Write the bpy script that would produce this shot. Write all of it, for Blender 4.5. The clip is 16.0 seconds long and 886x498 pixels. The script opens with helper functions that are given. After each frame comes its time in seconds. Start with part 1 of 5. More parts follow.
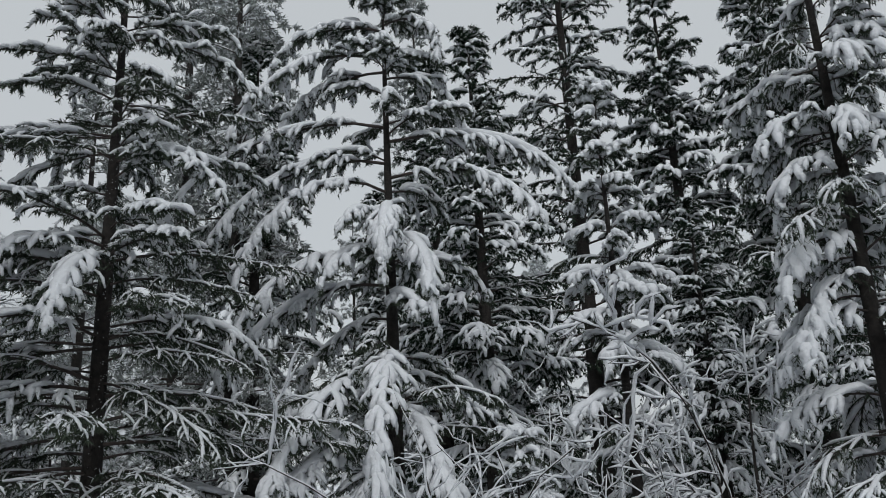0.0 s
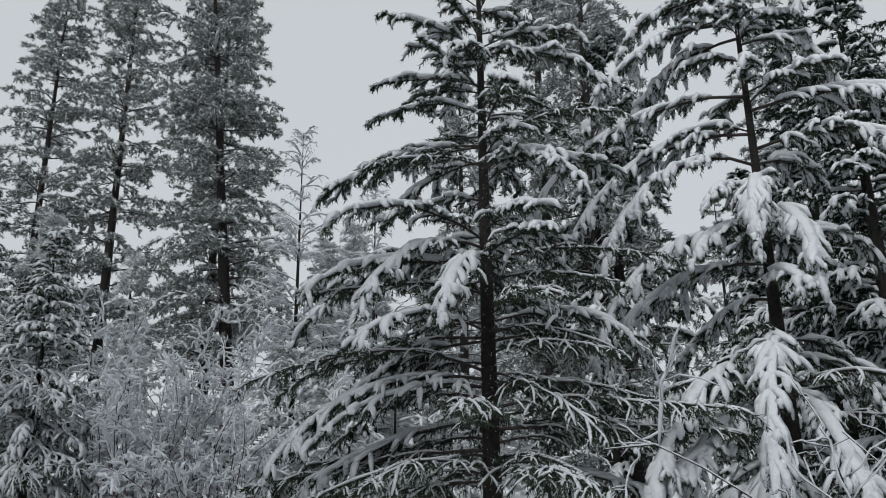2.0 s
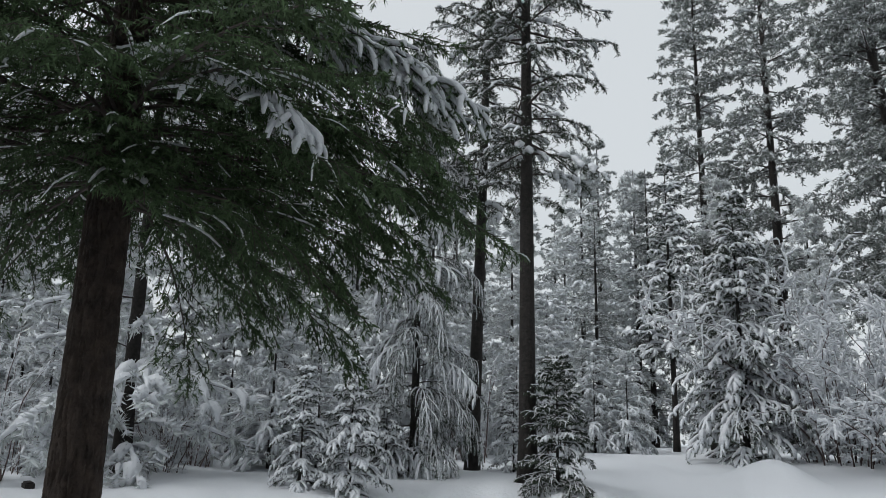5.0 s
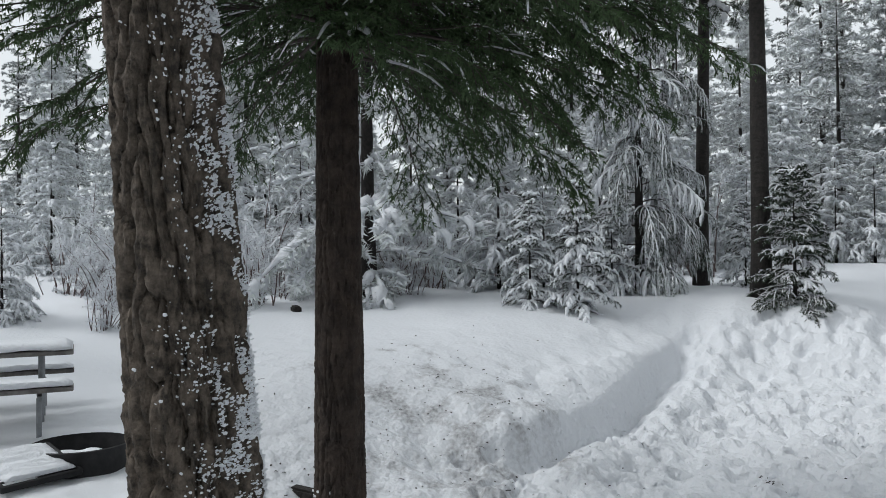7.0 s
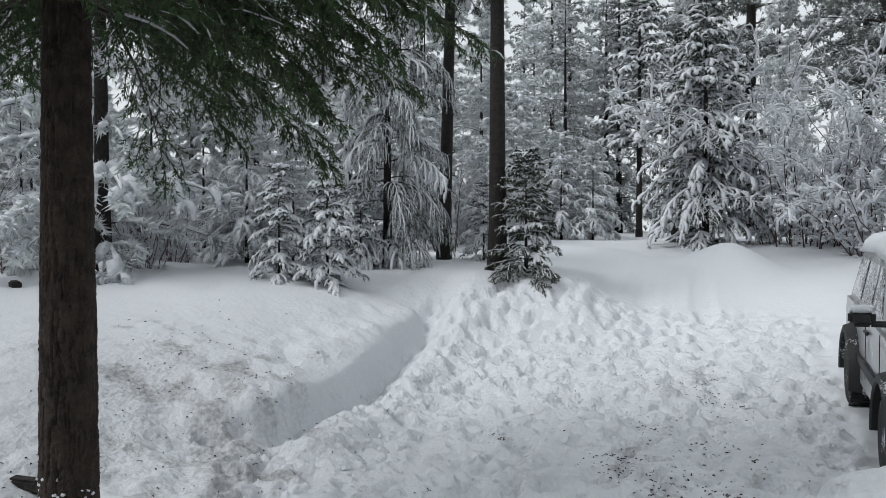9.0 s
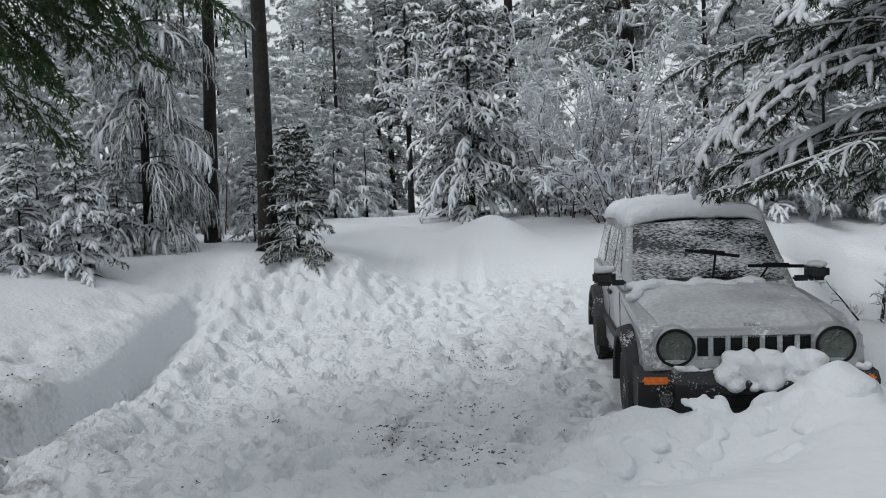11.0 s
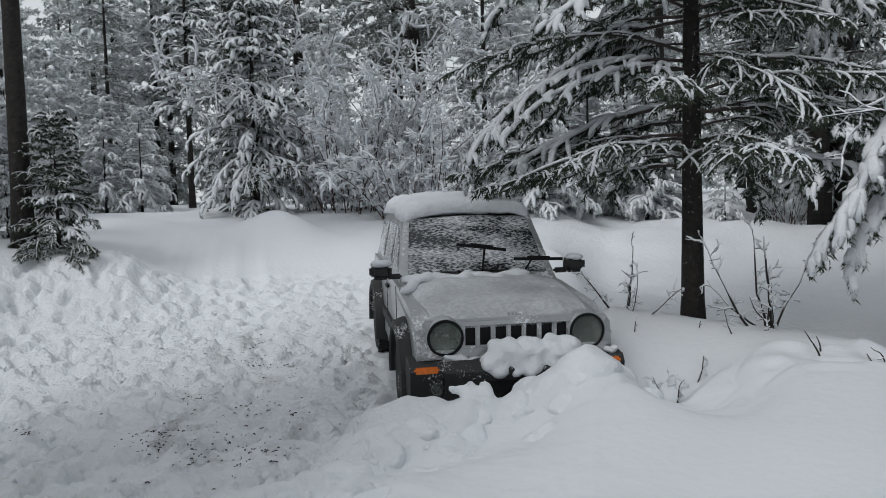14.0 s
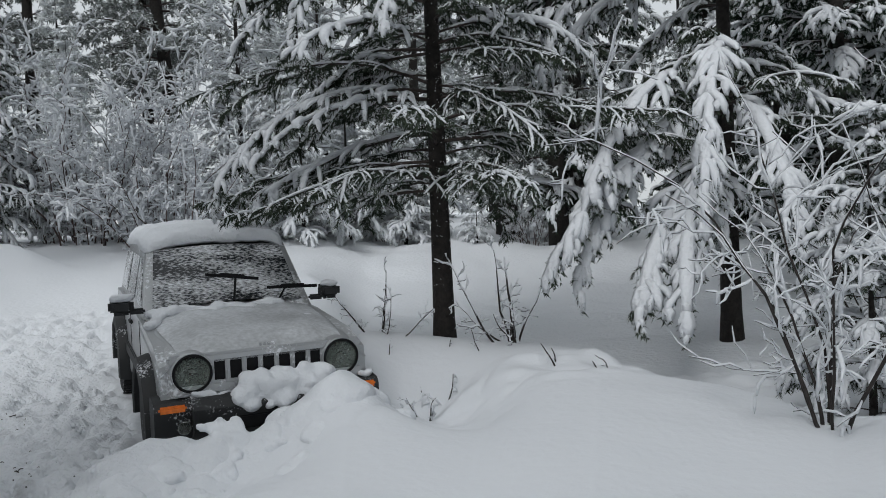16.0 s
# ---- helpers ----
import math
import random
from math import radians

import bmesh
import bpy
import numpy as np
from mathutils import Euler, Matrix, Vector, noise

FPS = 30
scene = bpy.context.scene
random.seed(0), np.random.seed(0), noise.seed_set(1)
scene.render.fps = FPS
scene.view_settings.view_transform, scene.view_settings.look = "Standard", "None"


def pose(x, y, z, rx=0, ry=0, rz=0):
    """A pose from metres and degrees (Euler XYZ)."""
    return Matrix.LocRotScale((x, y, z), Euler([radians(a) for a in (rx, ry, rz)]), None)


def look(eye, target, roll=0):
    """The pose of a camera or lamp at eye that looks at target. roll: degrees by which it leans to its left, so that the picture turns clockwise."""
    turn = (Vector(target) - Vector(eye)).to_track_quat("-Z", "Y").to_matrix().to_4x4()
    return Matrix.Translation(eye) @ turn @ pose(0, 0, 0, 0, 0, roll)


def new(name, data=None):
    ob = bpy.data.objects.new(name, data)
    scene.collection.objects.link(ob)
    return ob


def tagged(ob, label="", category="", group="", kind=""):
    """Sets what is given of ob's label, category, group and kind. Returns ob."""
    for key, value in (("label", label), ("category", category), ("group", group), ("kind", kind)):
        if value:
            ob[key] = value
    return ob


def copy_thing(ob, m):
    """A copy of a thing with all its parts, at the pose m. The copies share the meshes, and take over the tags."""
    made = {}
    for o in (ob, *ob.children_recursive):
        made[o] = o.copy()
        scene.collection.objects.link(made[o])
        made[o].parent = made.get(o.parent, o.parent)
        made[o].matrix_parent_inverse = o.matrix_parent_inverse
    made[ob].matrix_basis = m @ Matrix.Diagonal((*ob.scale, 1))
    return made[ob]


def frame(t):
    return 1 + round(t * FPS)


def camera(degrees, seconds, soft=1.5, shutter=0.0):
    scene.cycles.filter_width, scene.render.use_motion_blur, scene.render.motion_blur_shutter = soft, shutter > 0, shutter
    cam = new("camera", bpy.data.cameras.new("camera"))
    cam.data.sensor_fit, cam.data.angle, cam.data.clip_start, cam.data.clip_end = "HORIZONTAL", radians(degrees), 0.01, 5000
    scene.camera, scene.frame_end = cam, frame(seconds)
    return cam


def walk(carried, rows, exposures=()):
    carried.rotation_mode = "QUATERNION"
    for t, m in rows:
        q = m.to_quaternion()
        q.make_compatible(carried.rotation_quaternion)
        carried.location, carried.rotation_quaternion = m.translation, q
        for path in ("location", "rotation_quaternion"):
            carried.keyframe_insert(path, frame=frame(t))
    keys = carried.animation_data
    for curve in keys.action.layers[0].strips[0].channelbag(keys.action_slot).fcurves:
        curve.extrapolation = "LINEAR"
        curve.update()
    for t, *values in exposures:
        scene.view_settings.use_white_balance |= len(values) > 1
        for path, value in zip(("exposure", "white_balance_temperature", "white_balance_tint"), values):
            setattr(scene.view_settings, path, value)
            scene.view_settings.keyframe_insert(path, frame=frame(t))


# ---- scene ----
cam = camera(57.86, 16.0, soft=0.9)
PATH = [
    (0.0, 0.113, 0.143, 2.113, 106.46, 2.81, 1.08),
    (0.5, 0.135, 0.146, 2.124, 106.99, 1.34, 9.01),
    (1.0, 0.121, 0.139, 2.067, 107.24, 1.34, 15.07),
    (1.5, 0.074, 0.138, 2.066, 107.10, 1.20, 21.09),
    (2.0, 0.041, 0.141, 2.021, 107.00, 0.68, 26.84),
    (2.5, 0.012, 0.131, 1.980, 106.82, -0.13, 34.04),
    (3.0, -0.057, 0.133, 1.912, 106.67, 0.21, 41.28),
    (3.5, -0.102, 0.119, 1.904, 106.11, 0.19, 49.47),
    (4.0, -0.136, 0.082, 1.883, 105.48, -0.32, 57.13),
    (4.5, -0.150, 0.019, 1.857, 104.70, -1.00, 65.16),
    (5.0, -0.188, -0.055, 1.863, 103.73, -1.20, 72.84),
    (5.2, -0.212, -0.072, 1.858, 103.60, -1.34, 75.83),
    (7.3, -0.142, -0.126, 1.940, 90.17, 1.02, 88.65),
    (7.5, -0.147, -0.118, 1.928, 90.10, 1.21, 88.11),
    (8.0, -0.148, -0.112, 1.918, 89.65, 1.07, 80.61),
    (8.5, -0.117, -0.140, 1.915, 89.28, 0.36, 75.48),
    (9.0, -0.116, -0.128, 1.904, 88.94, 0.10, 70.70),
    (9.5, -0.110, -0.104, 1.899, 88.67, 0.61, 66.73),
    (10.0, -0.109, -0.052, 1.886, 88.35, 1.59, 62.09),
    (12.3, -0.095, 0.028, 1.860, 86.67, 1.56, 49.58),
    (12.5, -0.069, 0.043, 1.843, 86.81, 1.63, 48.84),
    (13.0, -0.053, 0.062, 1.842, 86.61, 1.67, 45.97),
    (13.5, -0.033, 0.084, 1.846, 86.49, 1.73, 42.92),
    (14.0, -0.014, 0.099, 1.850, 86.50, 1.49, 40.22),
    (14.5, 0.005, 0.130, 1.850, 87.31, 1.46, 36.04),
    (15.0, 0.029, 0.152, 1.858, 87.24, 1.64, 31.83),
    (15.5, 0.057, 0.169, 1.854, 87.61, 2.06, 27.41),
    (16.0, 0.085, 0.183, 1.840, 87.85, 2.44, 23.63),
]
walk(cam, [(t, pose(x, y, z, rx, ry, rz)) for t, x, y, z, rx, ry, rz in PATH],
     exposures=[(0.0, -0.12), (1.5, -0.02), (3.5, 0.06), (5.0, 0.2), (7.5, 0.47), (8.5, 0.42), (10.0, 0.29), (13.0, 0.16), (16.0, 0.07)])

# ---- light: an overcast winter sky ----
world = bpy.data.worlds.new("overcast_sky")
scene.world = world
world.use_nodes = True
wn, wl = world.node_tree.nodes, world.node_tree.links
sky = wn.new("ShaderNodeTexSky")
sky.sky_type = "NISHITA"
sky.sun_disc = False
sky.sun_elevation = radians(42)
sky.sun_rotation = radians(178)
sky.air_density, sky.dust_density, sky.ozone_density = 1.0, 4.0, 1.0
veil = wn.new("ShaderNodeMix")
veil.data_type = "RGBA"
veil.inputs["Factor"].default_value = 0.9
wl.new(sky.outputs["Color"], veil.inputs["A"])
veil.inputs["B"].default_value = (6.15, 6.5, 6.72, 1)
wn["Background"].inputs["Strength"].default_value = 0.1
wl.new(veil.outputs["Result"], wn["Background"].inputs["Color"])
sun = new("sun", bpy.data.lights.new("sun", "SUN"))
sun.data.energy, sun.data.angle, sun.data.color = 1.25, radians(26), (0.96, 0.985, 1.0)
sun.matrix_world = look((0, 0, 30), (-0.35, 10.0, 21.0))


# ---- materials ----
def material(name, color, rough=0.7, metal=0.0, vary=0.0, scale=8.0, bump=0.0, bump_scale=40.0, second=None, spec=0.5, island=0.0):
    m = bpy.data.materials.new(name)
    m.use_nodes = True
    n, l = m.node_tree.nodes, m.node_tree.links
    b = n["Principled BSDF"]
    b.inputs["Roughness"].default_value = rough
    b.inputs["Metallic"].default_value = metal
    b.inputs["Specular IOR Level"].default_value = spec
    b.inputs["Base Color"].default_value = (*color, 1)
    if vary or second:
        co = n.new("ShaderNodeTexCoord")
        tex = n.new("ShaderNodeTexNoise")
        tex.inputs["Scale"].default_value, tex.inputs["Detail"].default_value, tex.inputs["Roughness"].default_value = scale, 6, 0.65
        l.new(co.outputs["Object"], tex.inputs["Vector"])
        ramp = n.new("ShaderNodeValToRGB")
        dark = [c * (1 - vary) for c in color]
        ramp.color_ramp.elements[0].position, ramp.color_ramp.elements[1].position = 0.35, 0.65
        ramp.color_ramp.elements[0].color = (*dark, 1)
        ramp.color_ramp.elements[1].color = (*(second or [min(1, c * (1 + vary)) for c in color]), 1)
        l.new(tex.outputs["Fac"], ramp.inputs["Fac"])
        out = ramp.outputs["Color"]
        if island:
            geo = n.new("ShaderNodeNewGeometry")
            hsv = n.new("ShaderNodeHueSaturation")
            rng = n.new("ShaderNodeMapRange")
            rng.inputs["To Min"].default_value, rng.inputs["To Max"].default_value = 1 - island, 1 + island
            l.new(geo.outputs["Random Per Island"], rng.inputs["Value"])
            l.new(rng.outputs["Result"], hsv.inputs["Value"])
            l.new(out, hsv.inputs["Color"])
            out = hsv.outputs["Color"]
        l.new(out, b.inputs["Base Color"])
    if bump:
        co2 = n.new("ShaderNodeTexCoord")
        t2 = n.new("ShaderNodeTexNoise")
        t2.inputs["Scale"].default_value, t2.inputs["Detail"].default_value = bump_scale, 5
        l.new(co2.outputs["Object"], t2.inputs["Vector"])
        bp = n.new("ShaderNodeBump")
        bp.inputs["Strength"].default_value, bp.inputs["Distance"].default_value = bump, 0.03
        l.new(t2.outputs["Fac"], bp.inputs["Height"])
        l.new(bp.outputs["Normal"], b.inputs["Normal"])
    return m


SNOW = material("snow", (0.74, 0.76, 0.79), 0.8, vary=0.04, scale=3, bump=0.6, bump_scale=22, spec=0.15)
NEEDLES = material("fir_needles", (0.048, 0.062, 0.044), 0.75, vary=0.35, scale=2.5, island=0.3, spec=0.15)
DARK_NEEDLES = material("dark_fir_needles", (0.02, 0.034, 0.022), 0.75, vary=0.35, scale=2.5, island=0.3, spec=0.12)
# frost on far needles; their colour is lightened further to paint in haze
FAR_NEEDLES = material("frosted_hazy_needles", (0.56, 0.585, 0.58), 0.8, vary=0.3, scale=1.5, island=0.35, spec=0.15)
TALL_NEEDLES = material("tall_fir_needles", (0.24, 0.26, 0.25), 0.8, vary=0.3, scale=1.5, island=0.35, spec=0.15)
GREY_NEEDLES = material("grey_green_needles", (0.075, 0.095, 0.075), 0.8, vary=0.3, scale=1.5, island=0.35, spec=0.15)
GREEN_NEEDLES = material("green_fir_needles", (0.062, 0.097, 0.046), 0.7, vary=0.35, scale=2.5, island=0.35, spec=0.15)
BARK = material("dark_bark", (0.018, 0.015, 0.013), 0.9, vary=0.5, scale=14, bump=0.8, bump_scale=25)
TWIG = material("twig_bark", (0.05, 0.038, 0.034), 0.85, vary=0.4, scale=10)
WILLOW = material("willow_bark", (0.10, 0.07, 0.065), 0.85, vary=0.4, scale=10)


# ---- mesh helpers ----
def mesh_object(name, verts, faces, mat, parent=None, label="", smooth=True):
    me = bpy.data.meshes.new(name)
    verts = np.asarray(verts, dtype=np.float32).reshape(-1, 3)
    me.vertices.add(len(verts))
    me.vertices.foreach_set("co", verts.ravel())
    total = [np.asarray(f, dtype=np.int32) for f in faces if len(f)]
    loops = np.concatenate([f.ravel() for f in total])
    sizes = np.concatenate([np.full(len(f), f.shape[1], dtype=np.int32) for f in total])
    me.loops.add(len(loops))
    me.loops.foreach_set("vertex_index", loops)
    me.polygons.add(len(sizes))
    me.polygons.foreach_set("loop_start", np.concatenate([[0], np.cumsum(sizes)[:-1]]).astype(np.int32))
    if smooth:
        me.polygons.foreach_set("use_smooth", np.ones(len(sizes), dtype=bool))
    me.update(calc_edges=True)
    me.materials.append(mat)
    ob = new(name, me)
    ob.parent = parent
    if label:
        ob["label"] = label
    return ob


class Batch:
    """Gathers vertices and faces of one mesh."""

    def __init__(self):
        self.v, self.q, self.t, self.n = [], [], [], 0

    def add(self, verts, quads=None, tris=None):
        verts = np.asarray(verts, dtype=float).reshape(-1, 3)
        self.v.append(verts)
        if quads is not None:
            self.q.append(np.asarray(quads) + self.n)
        if tris is not None:
            self.t.append(np.asarray(tris) + self.n)
        self.n += len(verts)

    def make(self, name, mat, parent=None, label="", smooth=True):
        faces = []
        if self.q:
            faces.append(np.concatenate(self.q))
        if self.t:
            faces.append(np.concatenate(self.t))
        return mesh_object(name, np.concatenate(self.v), faces, mat, parent, label, smooth)


def unit(a):
    return a / np.maximum(np.linalg.norm(a, axis=-1, keepdims=True), 1e-9)


def frames(pts):
    """Tangent, side and upper vectors along many lines at once: pts is (lines, points, 3)."""
    tan = np.empty_like(pts)
    tan[:, 1:-1] = pts[:, 2:] - pts[:, :-2]
    tan[:, 0], tan[:, -1] = pts[:, 1] - pts[:, 0], pts[:, -1] - pts[:, -2]
    tan = unit(tan)
    ref = np.zeros_like(tan)
    ref[..., 2] = 1.0
    ref[..., 0] += 0.05
    side = unit(np.cross(tan, ref))
    return tan, side, np.cross(side, tan)


def tubes(batch, pts, radii, sides=5, flat=1.0, lift=0.0, closed=True):
    """Many tubes at once; flat squeezes them in height, lift shifts them up by that share of the radius."""
    m, k, _ = pts.shape
    tan, side, up = frames(pts)
    ang = np.linspace(0, 2 * np.pi, sides, endpoint=False) + 0.3
    c, s = np.cos(ang), np.sin(ang) * flat
    ring = pts[:, :, None] + radii[:, :, None, None] * (side[:, :, None] * c[:, None] + up[:, :, None] * s[:, None])
    if lift:
        ring[..., 2] += (radii * lift)[:, :, None]
    idx = np.arange(m * k * sides).reshape(m, k, sides)
    a, b = idx[:, :-1], idx[:, 1:]
    quads = np.stack([a, np.roll(a, -1, 2), np.roll(b, -1, 2), b], -1).reshape(-1, 4)
    tris = None
    if closed:
        caps = [idx[:, -1][:, [0, i, i + 1]] for i in range(1, sides - 1)] + [idx[:, 0][:, [0, i + 1, i]] for i in range(1, sides - 1)]
        tris = np.concatenate(caps)
    batch.add(ring, quads, tris)


def grow(rng, base, direction, length, droop, k, wander=0.08, power=1.0):
    """Many curved lines: each starts at base along direction and bends down by droop radians along its length."""
    m = len(base)
    pts = np.empty((m, k, 3))
    pts[:, 0] = base
    d = unit(direction)
    az = np.arctan2(d[:, 1], d[:, 0])
    el0 = np.arcsin(np.clip(d[:, 2], -1, 1))
    stride = length / (k - 1)
    drift_a, drift_e = np.zeros(m), np.zeros(m)
    for i in range(1, k):
        s = (i - 0.5) / (k - 1)
        drift_a, drift_e = drift_a + rng.normal(0, wander, m), 0.6 * drift_e + rng.normal(0, wander, m)
        el = np.clip(el0 - droop * s ** power + drift_e, -1.5, 1.5)
        a = az + drift_a
        pts[:, i] = pts[:, i - 1] + stride[:, None] * np.stack([np.cos(el) * np.cos(a), np.cos(el) * np.sin(a), np.sin(el)], -1)
    return pts


def along(pts, line, s):
    """Points and tangents at shares s of the lines numbered in line."""
    k = pts.shape[1]
    x = np.clip(s, 0, 0.9999) * (k - 1)
    i = x.astype(int)
    w = (x - i)[:, None]
    a, b = pts[line, i], pts[line, i + 1]
    return a * (1 - w) + b * w, unit(b - a)


def needles(batch, rng, pts, per, size, width, spread=0.9, sag=0.0):
    """Slim triangles round each line: needle tufts."""
    m = len(pts)
    line = np.repeat(np.arange(m), per)
    p, tan = along(pts, line, rng.uniform(0.05, 1.0, m * per))
    rad = unit(np.cross(tan, unit(rng.normal(0, 1, tan.shape))))
    d = unit(tan * (1 - 0.45 * spread) + rad * spread + np.array([0, 0, -sag]))
    ln = (size[line] if np.ndim(size) else size) * rng.uniform(0.6, 1.2, m * per)
    w = unit(np.cross(d, rng.normal(0, 1, d.shape))) * (width * rng.uniform(0.7, 1.3, m * per))[:, None]
    tip = p + d * ln[:, None]
    v = np.stack([p - w * 0.5, p + w * 0.5, tip], 1)
    batch.add(v, tris=np.arange(3 * m * per).reshape(-1, 3))


def resample(pts, k):
    """The same lines with k points each."""
    m, n, _ = pts.shape
    x = np.linspace(0, n - 1.0001, k)
    i = x.astype(int)
    w = (x - i)[None, :, None]
    return pts[:, i] * (1 - w) + pts[:, i + 1] * w


def lumpy(rng, m, k, r, rough=0.3, start=0.45, end=0.25):
    """Radii of snow loads: swelling and uneven, rounded at both ends."""
    s = np.linspace(0, 1, k)
    rough = rough * (0.6 + 0.6 * rng.uniform(0, 1, (m, 1)))
    prof = np.clip(np.minimum((s + 0.02) / start, 1), 0, 1) ** 0.6 * np.clip((1.02 - s) / end, 0, 1) ** 0.5
    return r[:, None] * prof * rng.uniform(1 - rough, 1 + rough, (m, k)) + 0.002


# ---- the ground ----
JEEP = pose(-4.233, 5.760, -0.04, 0, 0, -40.63) @ pose(0, 0, 0, 0, 2.2, 0)
A, B = np.array((-7.23, 0.71)), np.array((-11.9, 4.06))
ALONG = (B - A) / np.linalg.norm(B - A)
ACROSS = np.array((ALONG[1] * -1.0, ALONG[0]))
if ACROSS[1] > 0:
    ACROSS = -ACROSS


def step(a, b, x):
    t = np.clip((x - a) / (b - a), 0, 1)
    return t * t * (3 - 2 * t)


def lattice(x, y, seed=0):
    """Smooth value noise in -1..1."""
    xi, yi = np.floor(x).astype(np.int64), np.floor(y).astype(np.int64)
    fx, fy = x - xi, y - yi
    fx, fy = fx * fx * (3 - 2 * fx), fy * fy * (3 - 2 * fy)

    def h(i, j):
        n = (i * 374761393 + j * 668265263 + seed * 974711) & 0x7FFFFFFF
        n = ((n ^ (n >> 13)) * 1274126177) & 0x7FFFFFFF
        return ((n ^ (n >> 16)) & 0xFFFF) / 32767.5 - 1

    return (h(xi, yi) * (1 - fx) + h(xi + 1, yi) * fx) * (1 - fy) + (h(xi, yi + 1) * (1 - fx) + h(xi + 1, yi + 1) * fx) * fy


def fractal(x, y, scale, octaves=3, seed=0):
    out, amp = 0, 1.0
    for o in range(octaves):
        out = out + amp * lattice(x * scale * 2 ** o + 31.7 * o, y * scale * 2 ** o + 17.3 * o, seed + o)
        amp *= 0.5
    return out


def seg_dist(x, y, p, q):
    dx, dy = q[0] - p[0], q[1] - p[1]
    t = np.clip(((x - p[0]) * dx + (y - p[1]) * dy) / (dx * dx + dy * dy), 0, 1)
    return np.hypot(x - p[0] - t * dx, y - p[1] - t * dy), t


# the smooth bank beside the car: two lobes, each as yaw, distance and height of its crest
LOBES = (((-8, 8.9, 11.2, 14.3, 18.3, 22.2, 26.2, 29.4, 34), (6.2, 6.67, 6.96, 7.36, 7.75, 7.84, 7.93, 7.8, 7.6), (0.2, 0.55, 0.59, 0.63, 0.66, 0.70, 0.76, 0.82, 0.72)),
         ((-40, -5.7, -3.0, -0.1, 3.4, 7.3, 11.8, 15.7, 21.2, 25, 34), (5.0, 5.39, 5.49, 5.68, 5.98, 6.07, 6.16, 6.15, 5.74, 5.5, 5.0), (0.55, 0.59, 0.54, 0.57, 0.61, 0.65, 0.70, 0.66, 0.52, 0.36, 0.2)))
RIGHT_R = (0, 6.2, 8, 10, 13, 15, 16.2, 18, 22, 40, 4000)
RIGHT_Z = (0.0, 0.0, 0.22, 0.32, 0.50, 0.62, 0.90, 1.16, 1.3, 2.0, 30)
BANK_R = (0, 4, 5.3, 7, 9, 12, 14, 20, 40)
BANK_Z = (0.28, 0.30, 0.36, 0.55, 0.86, 1.24, 1.36, 1.72, 2.0)
LOW_R = (0, 4, 7, 9.5, 12, 15, 20, 40)
LOW_Z = (0.28, 0.28, 0.30, 0.36, 0.60, 0.95, 1.3, 2.0)
HEAP_Y = (-2.0, -1.58, -1.25, -1.05, -0.87, -0.67, -0.55, -0.41, -0.29, -0.0, 0.29, 0.47, 0.62, 0.78, 1.28)
HEAP_Z = (0.0, 0.09, 0.24, 0.29, 0.33, 0.28, 0.33, 0.37, 0.32, 0.46, 0.54, 0.51, 0.38, 0.3, 0.3)
ROAD_R = (0, 8.8, 10, 12, 14, 17, 20, 24, 60, 4000)
ROAD_Z = (0, 0, 0.13, 0.52, 0.92, 1.35, 1.65, 1.82, 2.2, 30)
FEET = np.random.default_rng(3)
FOOT = np.stack([FEET.uniform(-11.5, -2.6, 2500), FEET.uniform(0.2, 9.0, 2500), FEET.uniform(0, np.pi, 2500), FEET.uniform(0.3, 1.3, 2500)], -1)


def car_frame(x, y):
    jm = JEEP.inverted()
    return jm[0][0] * x + jm[0][1] * y + jm[0][3], jm[1][0] * x + jm[1][1] * y + jm[1][3]


def bank_weight(x, y):
    s = (x - A[0]) * ACROSS[0] + (y - A[1]) * ACROSS[1] + 0.07 * fractal(x, y, 0.8, 3, 5)
    u = (x - A[0]) * ALONG[0] + (y - A[1]) * ALONG[1]
    cut = step(-0.6, 0.6, u) * (1 - step(4.6, 7.0, u))
    wide = 0.2 + 1.9 * (1 - cut)
    soft = step(0.0, 1.0, s / 2.6 + 0.05)
    return np.maximum(0.52 * step(0.0, 1.0, s / wide) * cut + soft * (1 - 0.52 * cut * step(0.0, 1.0, s / wide)), 0), s, u, cut


